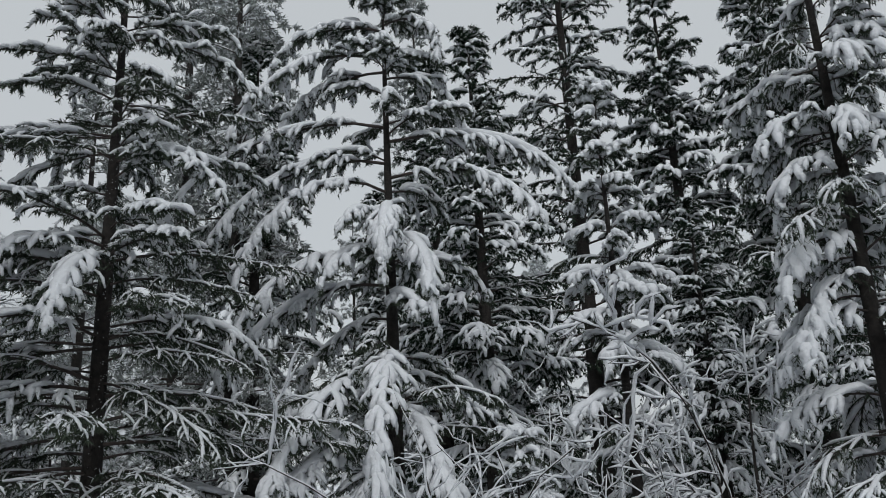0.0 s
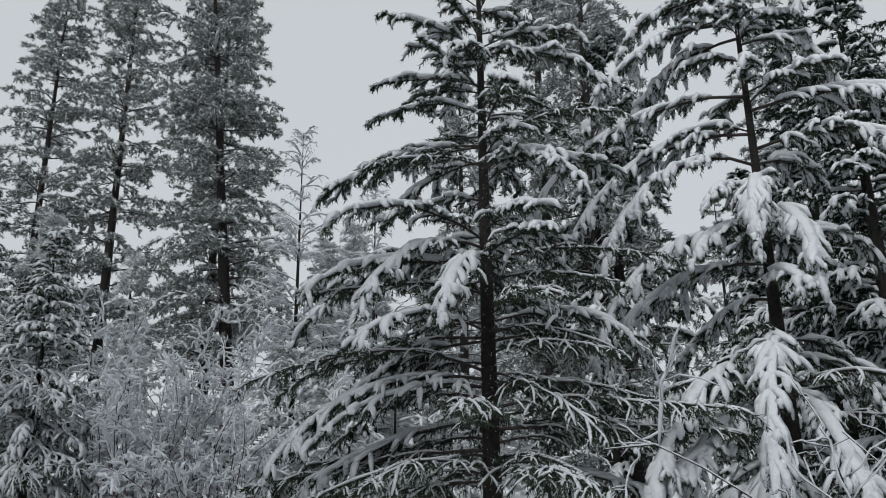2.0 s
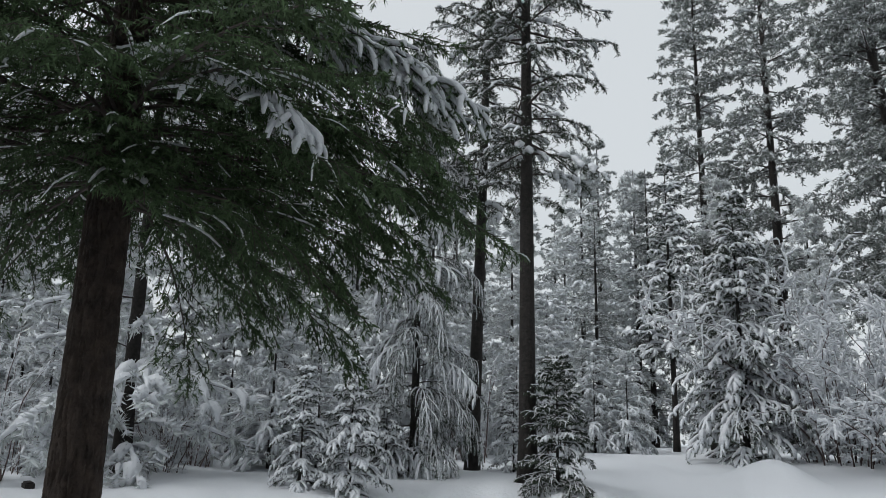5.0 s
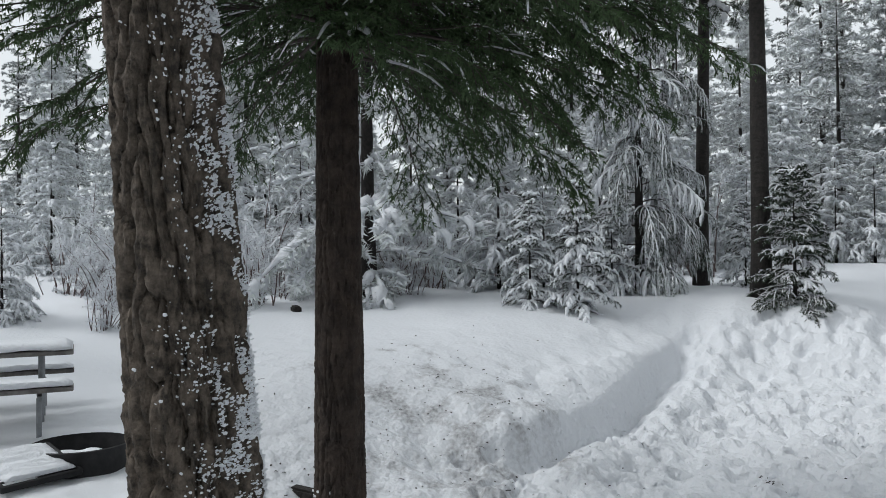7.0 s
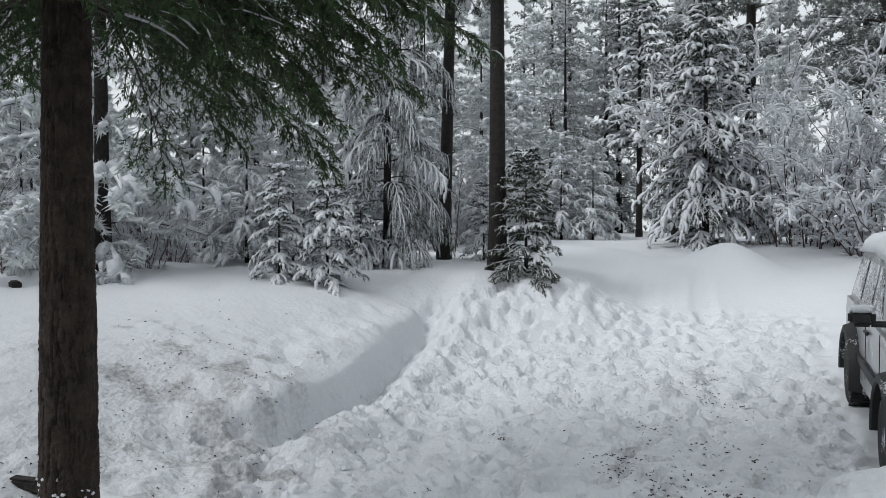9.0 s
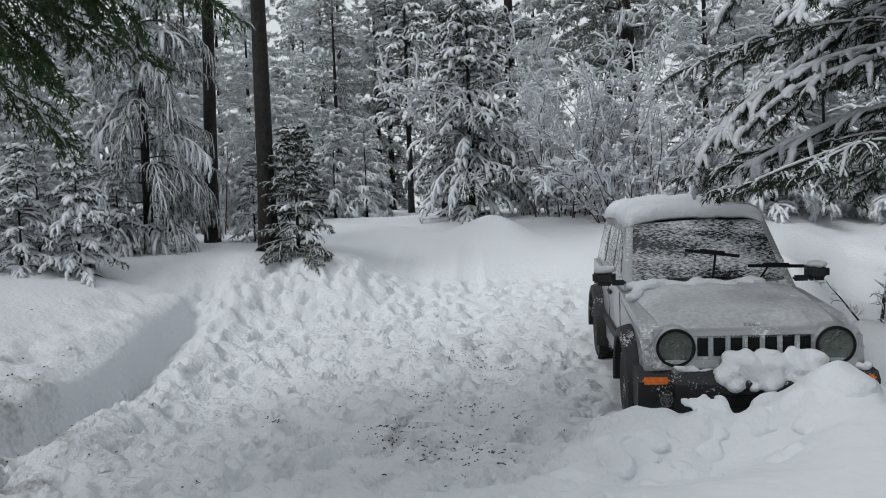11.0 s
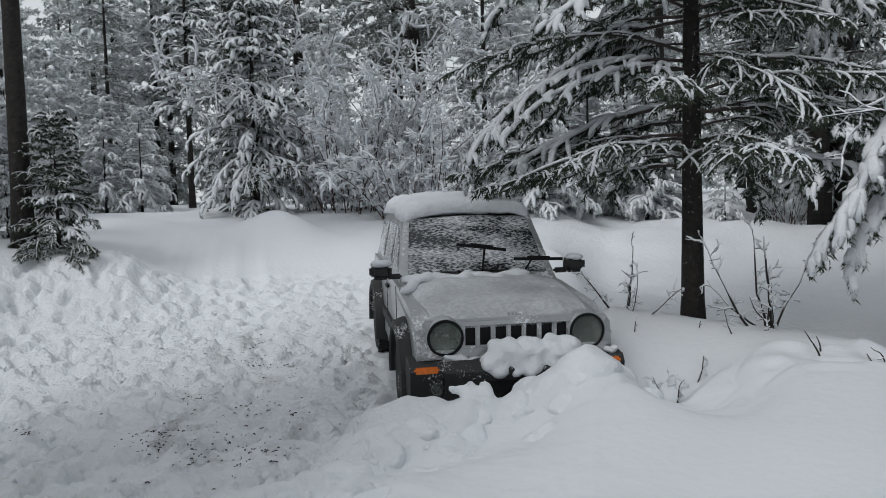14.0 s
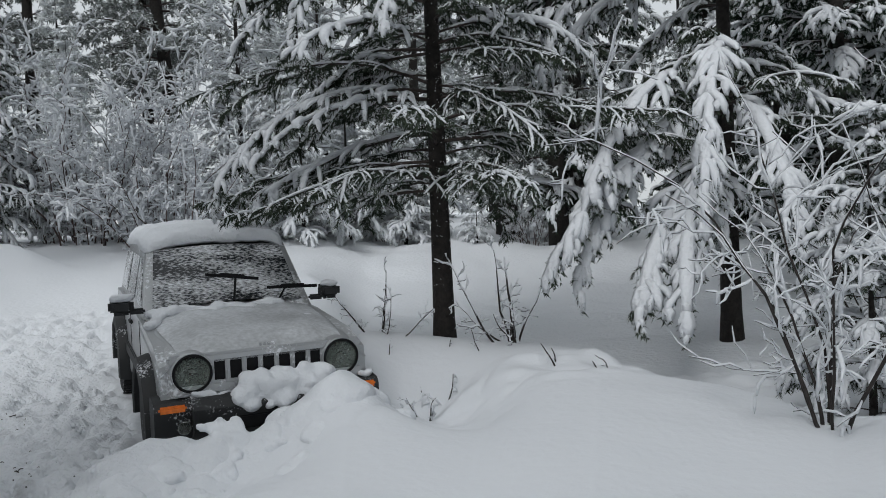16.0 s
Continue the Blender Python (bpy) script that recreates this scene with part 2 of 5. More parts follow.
def height(x, y, fine=True):
    x, y = np.asarray(x, dtype=float), np.asarray(y, dtype=float)
    r = np.hypot(x, y)
    yaw = np.degrees(np.arctan2(-x, y))
    right = step(0.0, 1.0, (33.0 + 8.0 * step(6.5, 4.5, r) - yaw) / (5.0 + 12.0 * step(6.5, 4.5, r))) * step(-75.0, -55.0, yaw)
    road = np.interp(r, ROAD_R, ROAD_Z) * (1 - right) + np.interp(r + 0.5 * fractal(x, y, 0.25, 2, 61), RIGHT_R, RIGHT_Z) * right
    w, s, u, cut = bank_weight(x, y)
    w = np.maximum(np.clip(w, 0, 1), step(11.0, 13.0, r) * step(0.84, 0.90, -x / np.maximum(r, 0.1)))
    low = step(103.0, 111.0, yaw)
    left = np.interp(r, BANK_R, BANK_Z) * (1 - low) + np.interp(r, LOW_R, LOW_Z) * low
    z = road * (1 - w) + np.maximum(left, road) * w
    z = z + cut * (0.15 * np.exp(-((s + 0.42) / 0.26) ** 2) - 0.11 * np.exp(-((s - 0.05) / 0.18) ** 2))
    lx, ly = car_frame(x, y)
    wob = 0.22 * fractal(x, y, 0.8, 2, 9)
    beside = step(0.0, 1.0, ly - 1.25 + wob * 0.7) * step(7.5, 3.6, -lx)
    u2 = ly + 0.6 * (lx - 1.2) * step(0.9, -1.2, ly)
    heap = np.interp(u2 + 0.05 * fractal(x, y, 3.0, 2, 14), HEAP_Y, HEAP_Z)
    heap = heap * (1 - 0.55 * step(1.3, 1.9, lx) * step(1.3, 0.6, ly))
    heap = heap + (0.34 * step(-1.45, 0.0, u2) - heap) * step(1.7, 2.6, lx)
    grow_in = step(0.86, 1.22, lx + 0.2 * wob)
    far = step(7.6, 9.8, r)
    berm = 0.74 * beside * (1 - right) * (1 - 0.75 * far * step(0.5, 2.5, ly - 1.2))
    z = z + np.maximum(berm, heap * grow_in * (1 - right * step(0.75, 1.3, ly))) * (0.45 + 0.55 * step(1.5, 3.4, r))
    berm = np.maximum(np.maximum(beside, right), np.clip(heap * 2.5, 0, 1) * grow_in)
    bank = z
    for yaws, dist, crest in LOBES:
        rc = np.interp(yaw, yaws, dist) + 0.03 * fractal(x, y, 0.5, 2, 63)
        zc = np.interp(yaw, yaws, crest)
        front = 0.25 + (zc - 0.25) * (0.5 * step(1.5, rc, r) + 0.5 * np.clip((r - 1.5) / (rc - 1.5), 0, 1) ** 0.8)
        lobe = np.where(r < rc, front, z + np.maximum(zc - z, 0) * np.exp(-((r - rc) / 0.7) ** 2))
        bank = np.maximum(bank, lobe * right + z * (1 - right))
    z = bank
    # uneven snow and old wheel tracks on the road behind the bank
    back = right * step(8.3, 9.3, r)
    z = z + back * (0.05 * fractal(x, y, 0.7, 3, 51) - 0.07 * step(14.5, 13.5, r) * (np.exp(-((y - 0.25 * x - 10.6) / 0.22) ** 2) + np.exp(-((y - 0.25 * x - 12.1) / 0.22) ** 2)))
    z = z + back * step(14.8, 16.2, r) * 0.10 * fractal(x, y, 0.8, 3, 52)
    # hollow beside the front wheel
    z = z - 0.5 * np.exp(-(((lx - 0.8) / 0.6) ** 2 + ((ly - 1.2) / 0.45) ** 2)) * step(-0.1, 0.4, z) - 0.24 * np.exp(-(((lx - 1.65) / 0.55) ** 2 + ((ly - 1.05) / 0.42) ** 2))
    # mounds by the turning place
    z = z + 0.5 * np.exp(-(((x + 12.6) / 0.9) ** 2 + ((y - 10.0) / 0.6) ** 2)) + 0.2 * np.exp(-(((x + 14.3) / 1.6) ** 2 + ((y - 8.7) / 0.8) ** 2))
    if fine:
        z = z + 0.04 * fractal(x, y, 0.45, 2, 1) + 0.015 * fractal(x, y, 1.6, 2, 2)
        drive = (1 - w) * (1 - berm) * step(13, 9, r)
        trod = drive * step(-0.55, 0.35, fractal(x, y, 0.5, 2, 21) + 0.35)
        z = z + 0.05 * trod * fractal(x, y, 3.4, 3, 7) + 0.018 * (drive + 0.4 * w * step(12, 9, r)) * fractal(x, y, 9.0, 2, 27) - 0.02 * drive + 0.012 * w * fractal(x, y, 5.0, 2, 17) * step(12, 9, r)
        z = z + 0.05 * np.abs(fractal(x, y, 2.0, 3, 8)) * grow_in * step(2.3, 1.5, lx) * step(0.03, 0.2, heap) * 1.5
        # churned lip along the cut
        z = z + 0.05 * fractal(x, y, 2.8, 3, 12) * cut * np.exp(-((s - 0.5) / 0.7) ** 2)
        # wheel tracks that run towards the turning place
        for off, depth in ((-2.25, 0.03), (-3.75, 0.028), (-3.1, 0.01)):
            o = ly - off - 0.04 * lx + 0.12 * np.sin(lx * 0.6)
            z = z - depth * np.exp(-(o / 0.16) ** 4) * step(1.9, 1.0, lx) * step(11, 7, -lx) + 0.010 * np.exp(-((np.abs(o) - 0.24) / 0.06) ** 2) * step(1.9, 1.0, lx) * step(9, 6, -lx)
    return z


def dents(x, y, z):
    """Footprints trodden into the drive."""
    w, _, _, _ = bank_weight(x, y)
    lx, ly = car_frame(x, y)
    ok = (w < 0.3) & (np.hypot(x, y) < 13) & ~((lx > 0.9) & (ly > -1.2)) & (ly < -0.9)
    flat_x, flat_y, flat_z = x[ok], y[ok], z[ok].copy()
    order = np.argsort(flat_x)
    sx, sy = flat_x[order], flat_y[order]
    sz = flat_z[order]
    for fx, fy, fa, fs in FOOT:
        a, b = np.searchsorted(sx, fx - 0.35), np.searchsorted(sx, fx + 0.35)
        if b <= a:
            continue
        dx, dy = sx[a:b] - fx, sy[a:b] - fy
        p, q = dx * math.cos(fa) + dy * math.sin(fa), -dx * math.sin(fa) + dy * math.cos(fa)
        e = (p / 0.13) ** 2 + (q / 0.055) ** 2
        sz[a:b] += fs * (-0.08 * np.exp(-e ** 1.7) + 0.012 * np.exp(-((np.sqrt(e) - 1.6) / 0.5) ** 2))
    flat_z[order] = sz
    z = z.copy()
    z[ok] = flat_z
    return z


def ground_z(x, y):
    return float(height(np.array([x]), np.array([y]))[0])


def ground_material():
    m = material("trodden_snow", (0.72, 0.74, 0.77), 0.8, bump=0.5, bump_scale=15, spec=0.2)
    n, l = m.node_tree.nodes, m.node_tree.links
    # this mask darkens for earth, needle litter and painted canopy shade
    att = n.new("ShaderNodeAttribute")
    att.attribute_name = "litter"
    tex = n.new("ShaderNodeTexNoise")
    tex.inputs["Scale"].default_value, tex.inputs["Detail"].default_value = 22, 8
    co = n.new("ShaderNodeTexCoord")
    l.new(co.outputs["Object"], tex.inputs["Vector"])
    rng = n.new("ShaderNodeMath")
    rng.operation = "MULTIPLY_ADD"
    l.new(tex.outputs["Fac"], rng.inputs[0])
    rng.inputs[1].default_value, rng.inputs[2].default_value = 2.4, -1.2
    add = n.new("ShaderNodeMath")
    add.operation = "MULTIPLY_ADD"
    l.new(att.outputs["Fac"], add.inputs[0])
    add.inputs[1].default_value = 1.25
    l.new(rng.outputs[0], add.inputs[2])
    mul = n.new("ShaderNodeMath")
    mul.operation = "MULTIPLY"
    mul.use_clamp = True
    l.new(add.outputs[0], mul.inputs[0])
    l.new(att.outputs["Fac"], mul.inputs[1])
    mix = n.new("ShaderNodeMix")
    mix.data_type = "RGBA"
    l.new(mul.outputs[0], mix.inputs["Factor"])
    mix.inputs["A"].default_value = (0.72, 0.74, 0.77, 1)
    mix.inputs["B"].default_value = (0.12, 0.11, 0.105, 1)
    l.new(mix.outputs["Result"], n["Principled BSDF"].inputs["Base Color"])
    # only trodden and thrown snow is rough
    tread = n.new("ShaderNodeAttribute")
    tread.attribute_name = "trodden"
    for node in n:
        if node.type == "BUMP":
            l.new(tread.outputs["Fac"], node.inputs["Strength"])
            node.inputs["Distance"].default_value = 0.055
    return m


GROUND_SNOW = ground_material()


def build_ground():
    rng = np.random.default_rng(5)
    yaw = np.radians(np.concatenate([np.arange(-28, 122, 0.24), np.arange(122, 332, 6.0)]))
    rad = np.concatenate([[0.6, 1.0, 1.4], np.linspace(1.8, 3.2, 20, endpoint=False), 3.2 * np.exp(np.linspace(0, np.log(13 / 3.2), 290)), 13 * np.exp(np.linspace(0.015, np.log(34 / 13), 70)), 34 * np.exp(np.linspace(0.04, np.log(4000 / 34), 40))])
    Y, R = np.meshgrid(yaw, rad, indexing="ij")
    X, Yc = -np.sin(Y) * R, np.cos(Y) * R
    Z = dents(X, Yc, height(X, Yc))
    m, k = X.shape
    idx = np.arange(m * k).reshape(m, k)
    nxt = np.roll(idx, -1, 0)
    quads = np.stack([idx[:, :-1], idx[:, 1:], nxt[:, 1:], nxt[:, :-1]], -1).reshape(-1, 4)[:, ::-1]
    v = np.stack([X, Yc, Z], -1).reshape(-1, 3)
    centre = np.array([[0, 0, float(Z[:, 0].mean())]])
    tri = np.stack([nxt[:, 0], idx[:, 0], np.full(m, len(v))], -1)
    ob = mesh_object("ground", np.concatenate([v, centre]), [quads, tri], GROUND_SNOW)
    # bare earth and litter showing through the wheel tracks
    lx, ly = car_frame(X, Yc)
    patch = 0.0
    for px, py, pw, ph, gain in ((-3.3, -2.3, 0.5, 0.3, 1.0), (-2.6, -2.8, 0.4, 0.3, 0.9), (0.3, -2.8, 0.9, 0.16, 1.0), (0.9, -2.4, 0.4, 0.4, 0.85), (0.5, -1.9, 0.45, 0.35, 0.8), (-0.25, -4.0, 0.2, 0.16, 1.05), (-1.3, -2.1, 1.4, 0.3, 0.6), (-0.2, -2.7, 2.4, 0.55, 0.62), (0.6, -3.6, 0.8, 0.3, 0.7)):
        patch = np.maximum(patch, gain * np.exp(-(((lx - px) / pw) ** 2 + ((ly - py) / ph) ** 2)))
    mud = step(0.22, 0.95, patch * 0.8 + 0.32 * fractal(X, Yc, 4.5, 3, 33)) * 0.55
    # grey patch under the firs: needle litter with the canopy's shade painted in
    litter_shade = step(0.5, 1.1, np.exp(-(((X + 7.8) / 2.4) ** 2 + ((Yc - 0.1) / 1.5) ** 2)) * 0.95 + 0.4 * fractal(X, Yc, 3.5, 4, 44)) * 0.6
    w, _, _, cut = bank_weight(X, Yc)
    worn = step(-0.85, -1.15, ly) * (1 - 0.8 * np.clip(w, 0, 1)) * step(15, 9, R) * step(2.2, 1.5, lx)
    worn = np.maximum(worn, 0.5 * step(0.9, 1.2, lx) * step(1.9, 1.5, lx) * step(1.0, 0.7, ly))
    rough = ob.data.attributes.new("trodden", "FLOAT", "POINT")
    worn = np.maximum(worn, 0.75 * np.exp(-(((X + 7.2) / 2.2) ** 2 + ((Yc + 0.3) / 1.8) ** 2)))
    worn = np.maximum(worn, 0.45 * step(1.6, 2.4, ly) * step(8.0, 9.0, R) * step(22, 17, R))
    rough.data.foreach_set("value", np.concatenate([(0.12 + 0.88 * worn).ravel(), [0.1]]).astype(np.float32))
    att = ob.data.attributes.new("litter", "FLOAT", "POINT")
    att.data.foreach_set("value", np.concatenate([np.maximum(mud, litter_shade).ravel(), [0.0]]).astype(np.float32))
    return tagged(ob, "snow-covered ground with a trodden drive and banks", "snow ground", kind="structure")


build_ground()


# ---- trees ----
def smooth_load(rng, m, k, r, rough=0.25, start=0.12, end=0.2):
    """Radii of thick snow that lies unbroken along a line, swelling slowly."""
    s = np.linspace(0, 1, k)
    prof = np.clip((s + 0.03) / start, 0, 1) ** 0.5 * np.clip((1.03 - s) / end, 0, 1) ** 0.5
    knots = rng.uniform(1 - rough, 1 + rough, (m, 4))
    x = s * 2.999
    i = x.astype(int)
    w = x - i
    return r[:, None] * prof * (knots[:, i] * (1 - w) + knots[:, i + 1] * w) + 0.002


def conifer(name, seed, tall, radius, clear, reach, limbs, droop=0.7, rise=0.15, twigs=14, twig_len=0.3, per=16, snow=0.7, load=0.045,
            mat=NEEDLES, lean=(0, 0), shape=0.8, size=0.045, width=0.007, hang=0.8, label="", sub=3, far=False, bark=BARK, sway=0.0,
            crown_min=0.18, extra=(), trunk=True, low_len=0.55, limb_r=0.16, frost=0.12, bias=0.95, avoid=None, brush=0, limb_snow=0.75, sub_snow=0.35, twig_snow=1.0, group="", paw=False, thin_below=0.0, dust=0.8):
    """A conifer: trunk, limbs spiralling round it, twigs on both sides of the limbs, needle tufts and the snow on them.
    extra: limbs of its own shape, as height in metres, azimuth, length, rise and droop in radians."""
    rng = np.random.default_rng(seed)
    tree = new(name)
    sides, k = (6, 8) if far else (14, 16)
    s = np.linspace(0, 1, k)
    line = np.stack([lean[0] * s + sway * np.sin(s * 5 + seed), lean[1] * s + sway * np.cos(s * 4 + seed), tall * s - 0.3], -1)[None]
    if trunk:
        flare = 1 + 0.3 * np.exp(-s * tall / 0.3)
        b = Batch()
        tubes(b, line, (radius * (1 - 0.93 * s) * flare)[None], sides)
        b.make("trunk", bark, tree)
    h = clear + (1 - clear) * np.sort(rng.uniform(0, 1, limbs)) ** bias
    h = np.minimum(h, 0.985)
    az = np.arange(limbs) * 2.39996 + rng.normal(0, 0.35, limbs)
    rel = (h - clear) / (1 - clear)
    prof = np.maximum((1 - rel) ** shape, crown_min * (1 - rel * 0.75))
    low = np.clip(rel / 0.12 + low_len, 0, 1)
    ln = reach * prof * low * rng.uniform(0.7, 1.15, limbs) + 0.08
    if avoid:
        off = np.abs((az - math.radians(avoid[0]) + np.pi) % (2 * np.pi) - np.pi)
        ln = np.where((off < math.radians(avoid[1])) & (h * tall < avoid[2]), ln * 0.3, ln)
    laden = rng.uniform(0, 1, limbs) < np.where(rel < thin_below, 0.12, snow)
    el = rise + 0.6 * rel ** 2 + rng.normal(0, 0.12, limbs)
    dr = droop * rng.uniform(0.7, 1.3, limbs) * (1 - 0.45 * rel)
    if extra:
        ex = np.array([(*e, 0.9)[:6] for e in extra], dtype=float)
        h, az, ln = np.concatenate([h, (ex[:, 0] + 0.3) / tall]), np.concatenate([az, np.radians(ex[:, 1])]), np.concatenate([ln, ex[:, 2]])
        el, dr = np.concatenate([el, ex[:, 3]]), np.concatenate([dr, ex[:, 4]])
        limbs += len(ex)
        laden = np.concatenate([laden, ex[:, 5] > 0.5])
    if paw:
        dr = dr * np.where(laden, 1.15, 0.85)
    own_snow = np.full(limbs, snow)
    if extra:
        own_snow[-len(ex):] = ex[:, 5]
    base, _ = along(line, np.zeros(limbs, int), h)
    dirs = np.stack([np.cos(az) * np.cos(el), np.sin(az) * np.cos(el), np.sin(el)], -1)
    lk = 6 if far else 9
    limb = grow(rng, base, dirs, ln, dr, lk, 0.05)
    b = Batch()
    ls = np.linspace(0, 1, lk)
    share = np.minimum(ln / reach, 1.2)
    lr = np.maximum(radius * limb_r * share[:, None] ** 0.7 * (1 - 0.85 * ls), 0.004)
    tubes(b, limb, lr, 3 if far else 5, closed=False)
    n = np.maximum((twigs * np.where(np.arange(limbs) >= limbs - len(extra), 1.6, 1.0) * share ** 0.8).astype(int), 3)
    owner = np.repeat(np.arange(limbs), n)
    pos = np.concatenate([np.linspace(0.14, 1.0, q) for q in n]) + rng.normal(0, 0.02, len(owner))
    p, tan = along(limb, owner, np.clip(pos, 0.1, 1))
    sign = np.where(np.arange(len(owner)) % 2 == 0, 1.0, -1.0)
    sidev = unit(np.cross(tan, np.array([0, 0, 1.0]))) * sign[:, None]
    mixv = (rng.uniform(0.35, 0.85, len(owner)) if paw else rng.uniform(0.45, 1.1, len(owner)))[:, None] * np.where(pos > 0.93, 0.15, 1.0)[:, None]
    d = unit(tan + sidev * mixv + np.array([0, 0, 0.1]))
    tl = twig_len * (0.35 + 0.65 * share[owner] ** 0.5) * (1.15 - 0.55 * np.clip(pos, 0, 1)) * rng.uniform(0.6, 1.35, len(owner))
    tk = 4 if far else 5
    twig = grow(rng, p, d, tl, hang * rng.uniform(0.5, 1.5, len(owner)), tk, 0.1)
    if not far:
        tubes(b, twig, np.full(twig.shape[:2], 0.004), 3, closed=False)
    allt = [twig]
    if sub:
        own = np.repeat(np.arange(len(twig)), sub)
        sp, st = along(twig, own, rng.uniform(0.12, 0.9, len(own)))
        sg = np.where(np.arange(len(own)) % 2 == 0, 1.0, -1.0)
        sv = unit(np.cross(st, np.array([0, 0, 1.0]))) * sg[:, None]
        sd = unit(st + sv * rng.uniform(0.6, 1.2, len(own))[:, None])
        allt.append(grow(rng, sp, sd, tl[own] * rng.uniform(0.35, 0.65, len(own)), hang * rng.uniform(0.6, 1.6, len(own)), 4, 0.1))
    fol = Batch()
    for j, tw in enumerate(allt):
        needles(fol, rng, tw, per if j == 0 else max(per // 2, 4), size, width, sag=0.45 if paw else 0.0)
    if brush:
        needles(fol, rng, resample(limb, 16)[:, 4:], brush, size, width, sag=0.45 if paw else 0.0)
    tagged(b.make("branchwork", TWIG, tree), kind="stuff")
    fol.make("crown", mat, tree)
    sn = Batch()
    if paw:
        # unbroken pads on the laden boughs, a thin line of snow on the others
        for on, gain, chance, sub_chance in ((laden, 1.0, 0.94, 0.8), (~laden, 0.36, dust, dust * 0.75)):
            lm = resample(limb[on & (rng.uniform(0, 1, limbs) < chance * 1.1)], 14)[:, 3:]
            if not len(lm):
                continue
            tubes(sn, lm, smooth_load(rng, len(lm), lm.shape[1], limb_snow * load * gain * rng.uniform(0.8, 1.25, len(lm)), 0.3), 6, 0.6, 0.85)
            for j, tw in enumerate(allt):
                who = owner if j == 0 else owner[own]
                kp = on[who] & (rng.uniform(0, 1, len(tw)) < (chance if j == 0 else sub_chance))
                tw = resample(tw[kp], 6 if j == 0 else 4)
                rr = load * gain * rng.uniform(0.65, 1.1, len(tw)) * (1.0 if j == 0 else 0.72)
                tubes(sn, tw, smooth_load(rng, len(tw), tw.shape[1], rr), 5 if j == 0 else 4, 0.6, 0.85)
        own_snow = own_snow * 0
    heavy = np.where(rng.uniform(0, 1, limbs) < 0.3, 1.45, 0.75) * np.clip(0.75 + 0.6 * share, 0.75, 1.2)
    keep = rng.uniform(0, 1, limbs) < own_snow * 1.3
    if extra:
        heavy[-len(ex):] = 0.95
    if keep.any() and not paw:
        lm = limb[keep]
        rr = limb_snow * load * (0.7 + 0.5 * rng.uniform(0, 1, len(lm))) * heavy[keep]
        lm = lm if far else resample(lm, 22)
        tubes(sn, lm, lumpy(rng, len(lm), lm.shape[1], rr, 0.55, 0.7, 0.12), 4 if far else 6, 0.7, 0.75)
    for j, tw in enumerate(allt):
        kp = rng.uniform(0, 1, len(tw)) < own_snow[owner if j == 0 else owner[own]] * (twig_snow if j == 0 else 0.7 if far else sub_snow)
        tw = tw[kp]
        if len(tw):
            rr = load * rng.uniform(0.5, 1.15, len(tw)) * (1.0 if j == 0 else 0.7) * heavy[owner if j == 0 else owner[own]][kp]
            if not far:
                tw = resample(tw, 9 if j == 0 else 5)
                tw = tw + rng.normal(0, 0.12, tw.shape) * rr[:, None, None]
            tubes(sn, tw, lumpy(rng, len(tw), tw.shape[1], rr, 0.5, 0.3, 0.16), 4 if far or j else 5, 0.8, 0.65)
    if frost:
        for j, tw in enumerate(allt):
            needles(sn, rng, tw + np.array([0, 0, 0.3 * size]), max(int(per * frost * (1 if j == 0 else 0.5)), 1), size * 0.9, width * 0.9)
    if sn.n:
        sn.make("snow_load", SNOW, tree, "clumped fresh snow")
    return tagged(tree, label, "tree", group)


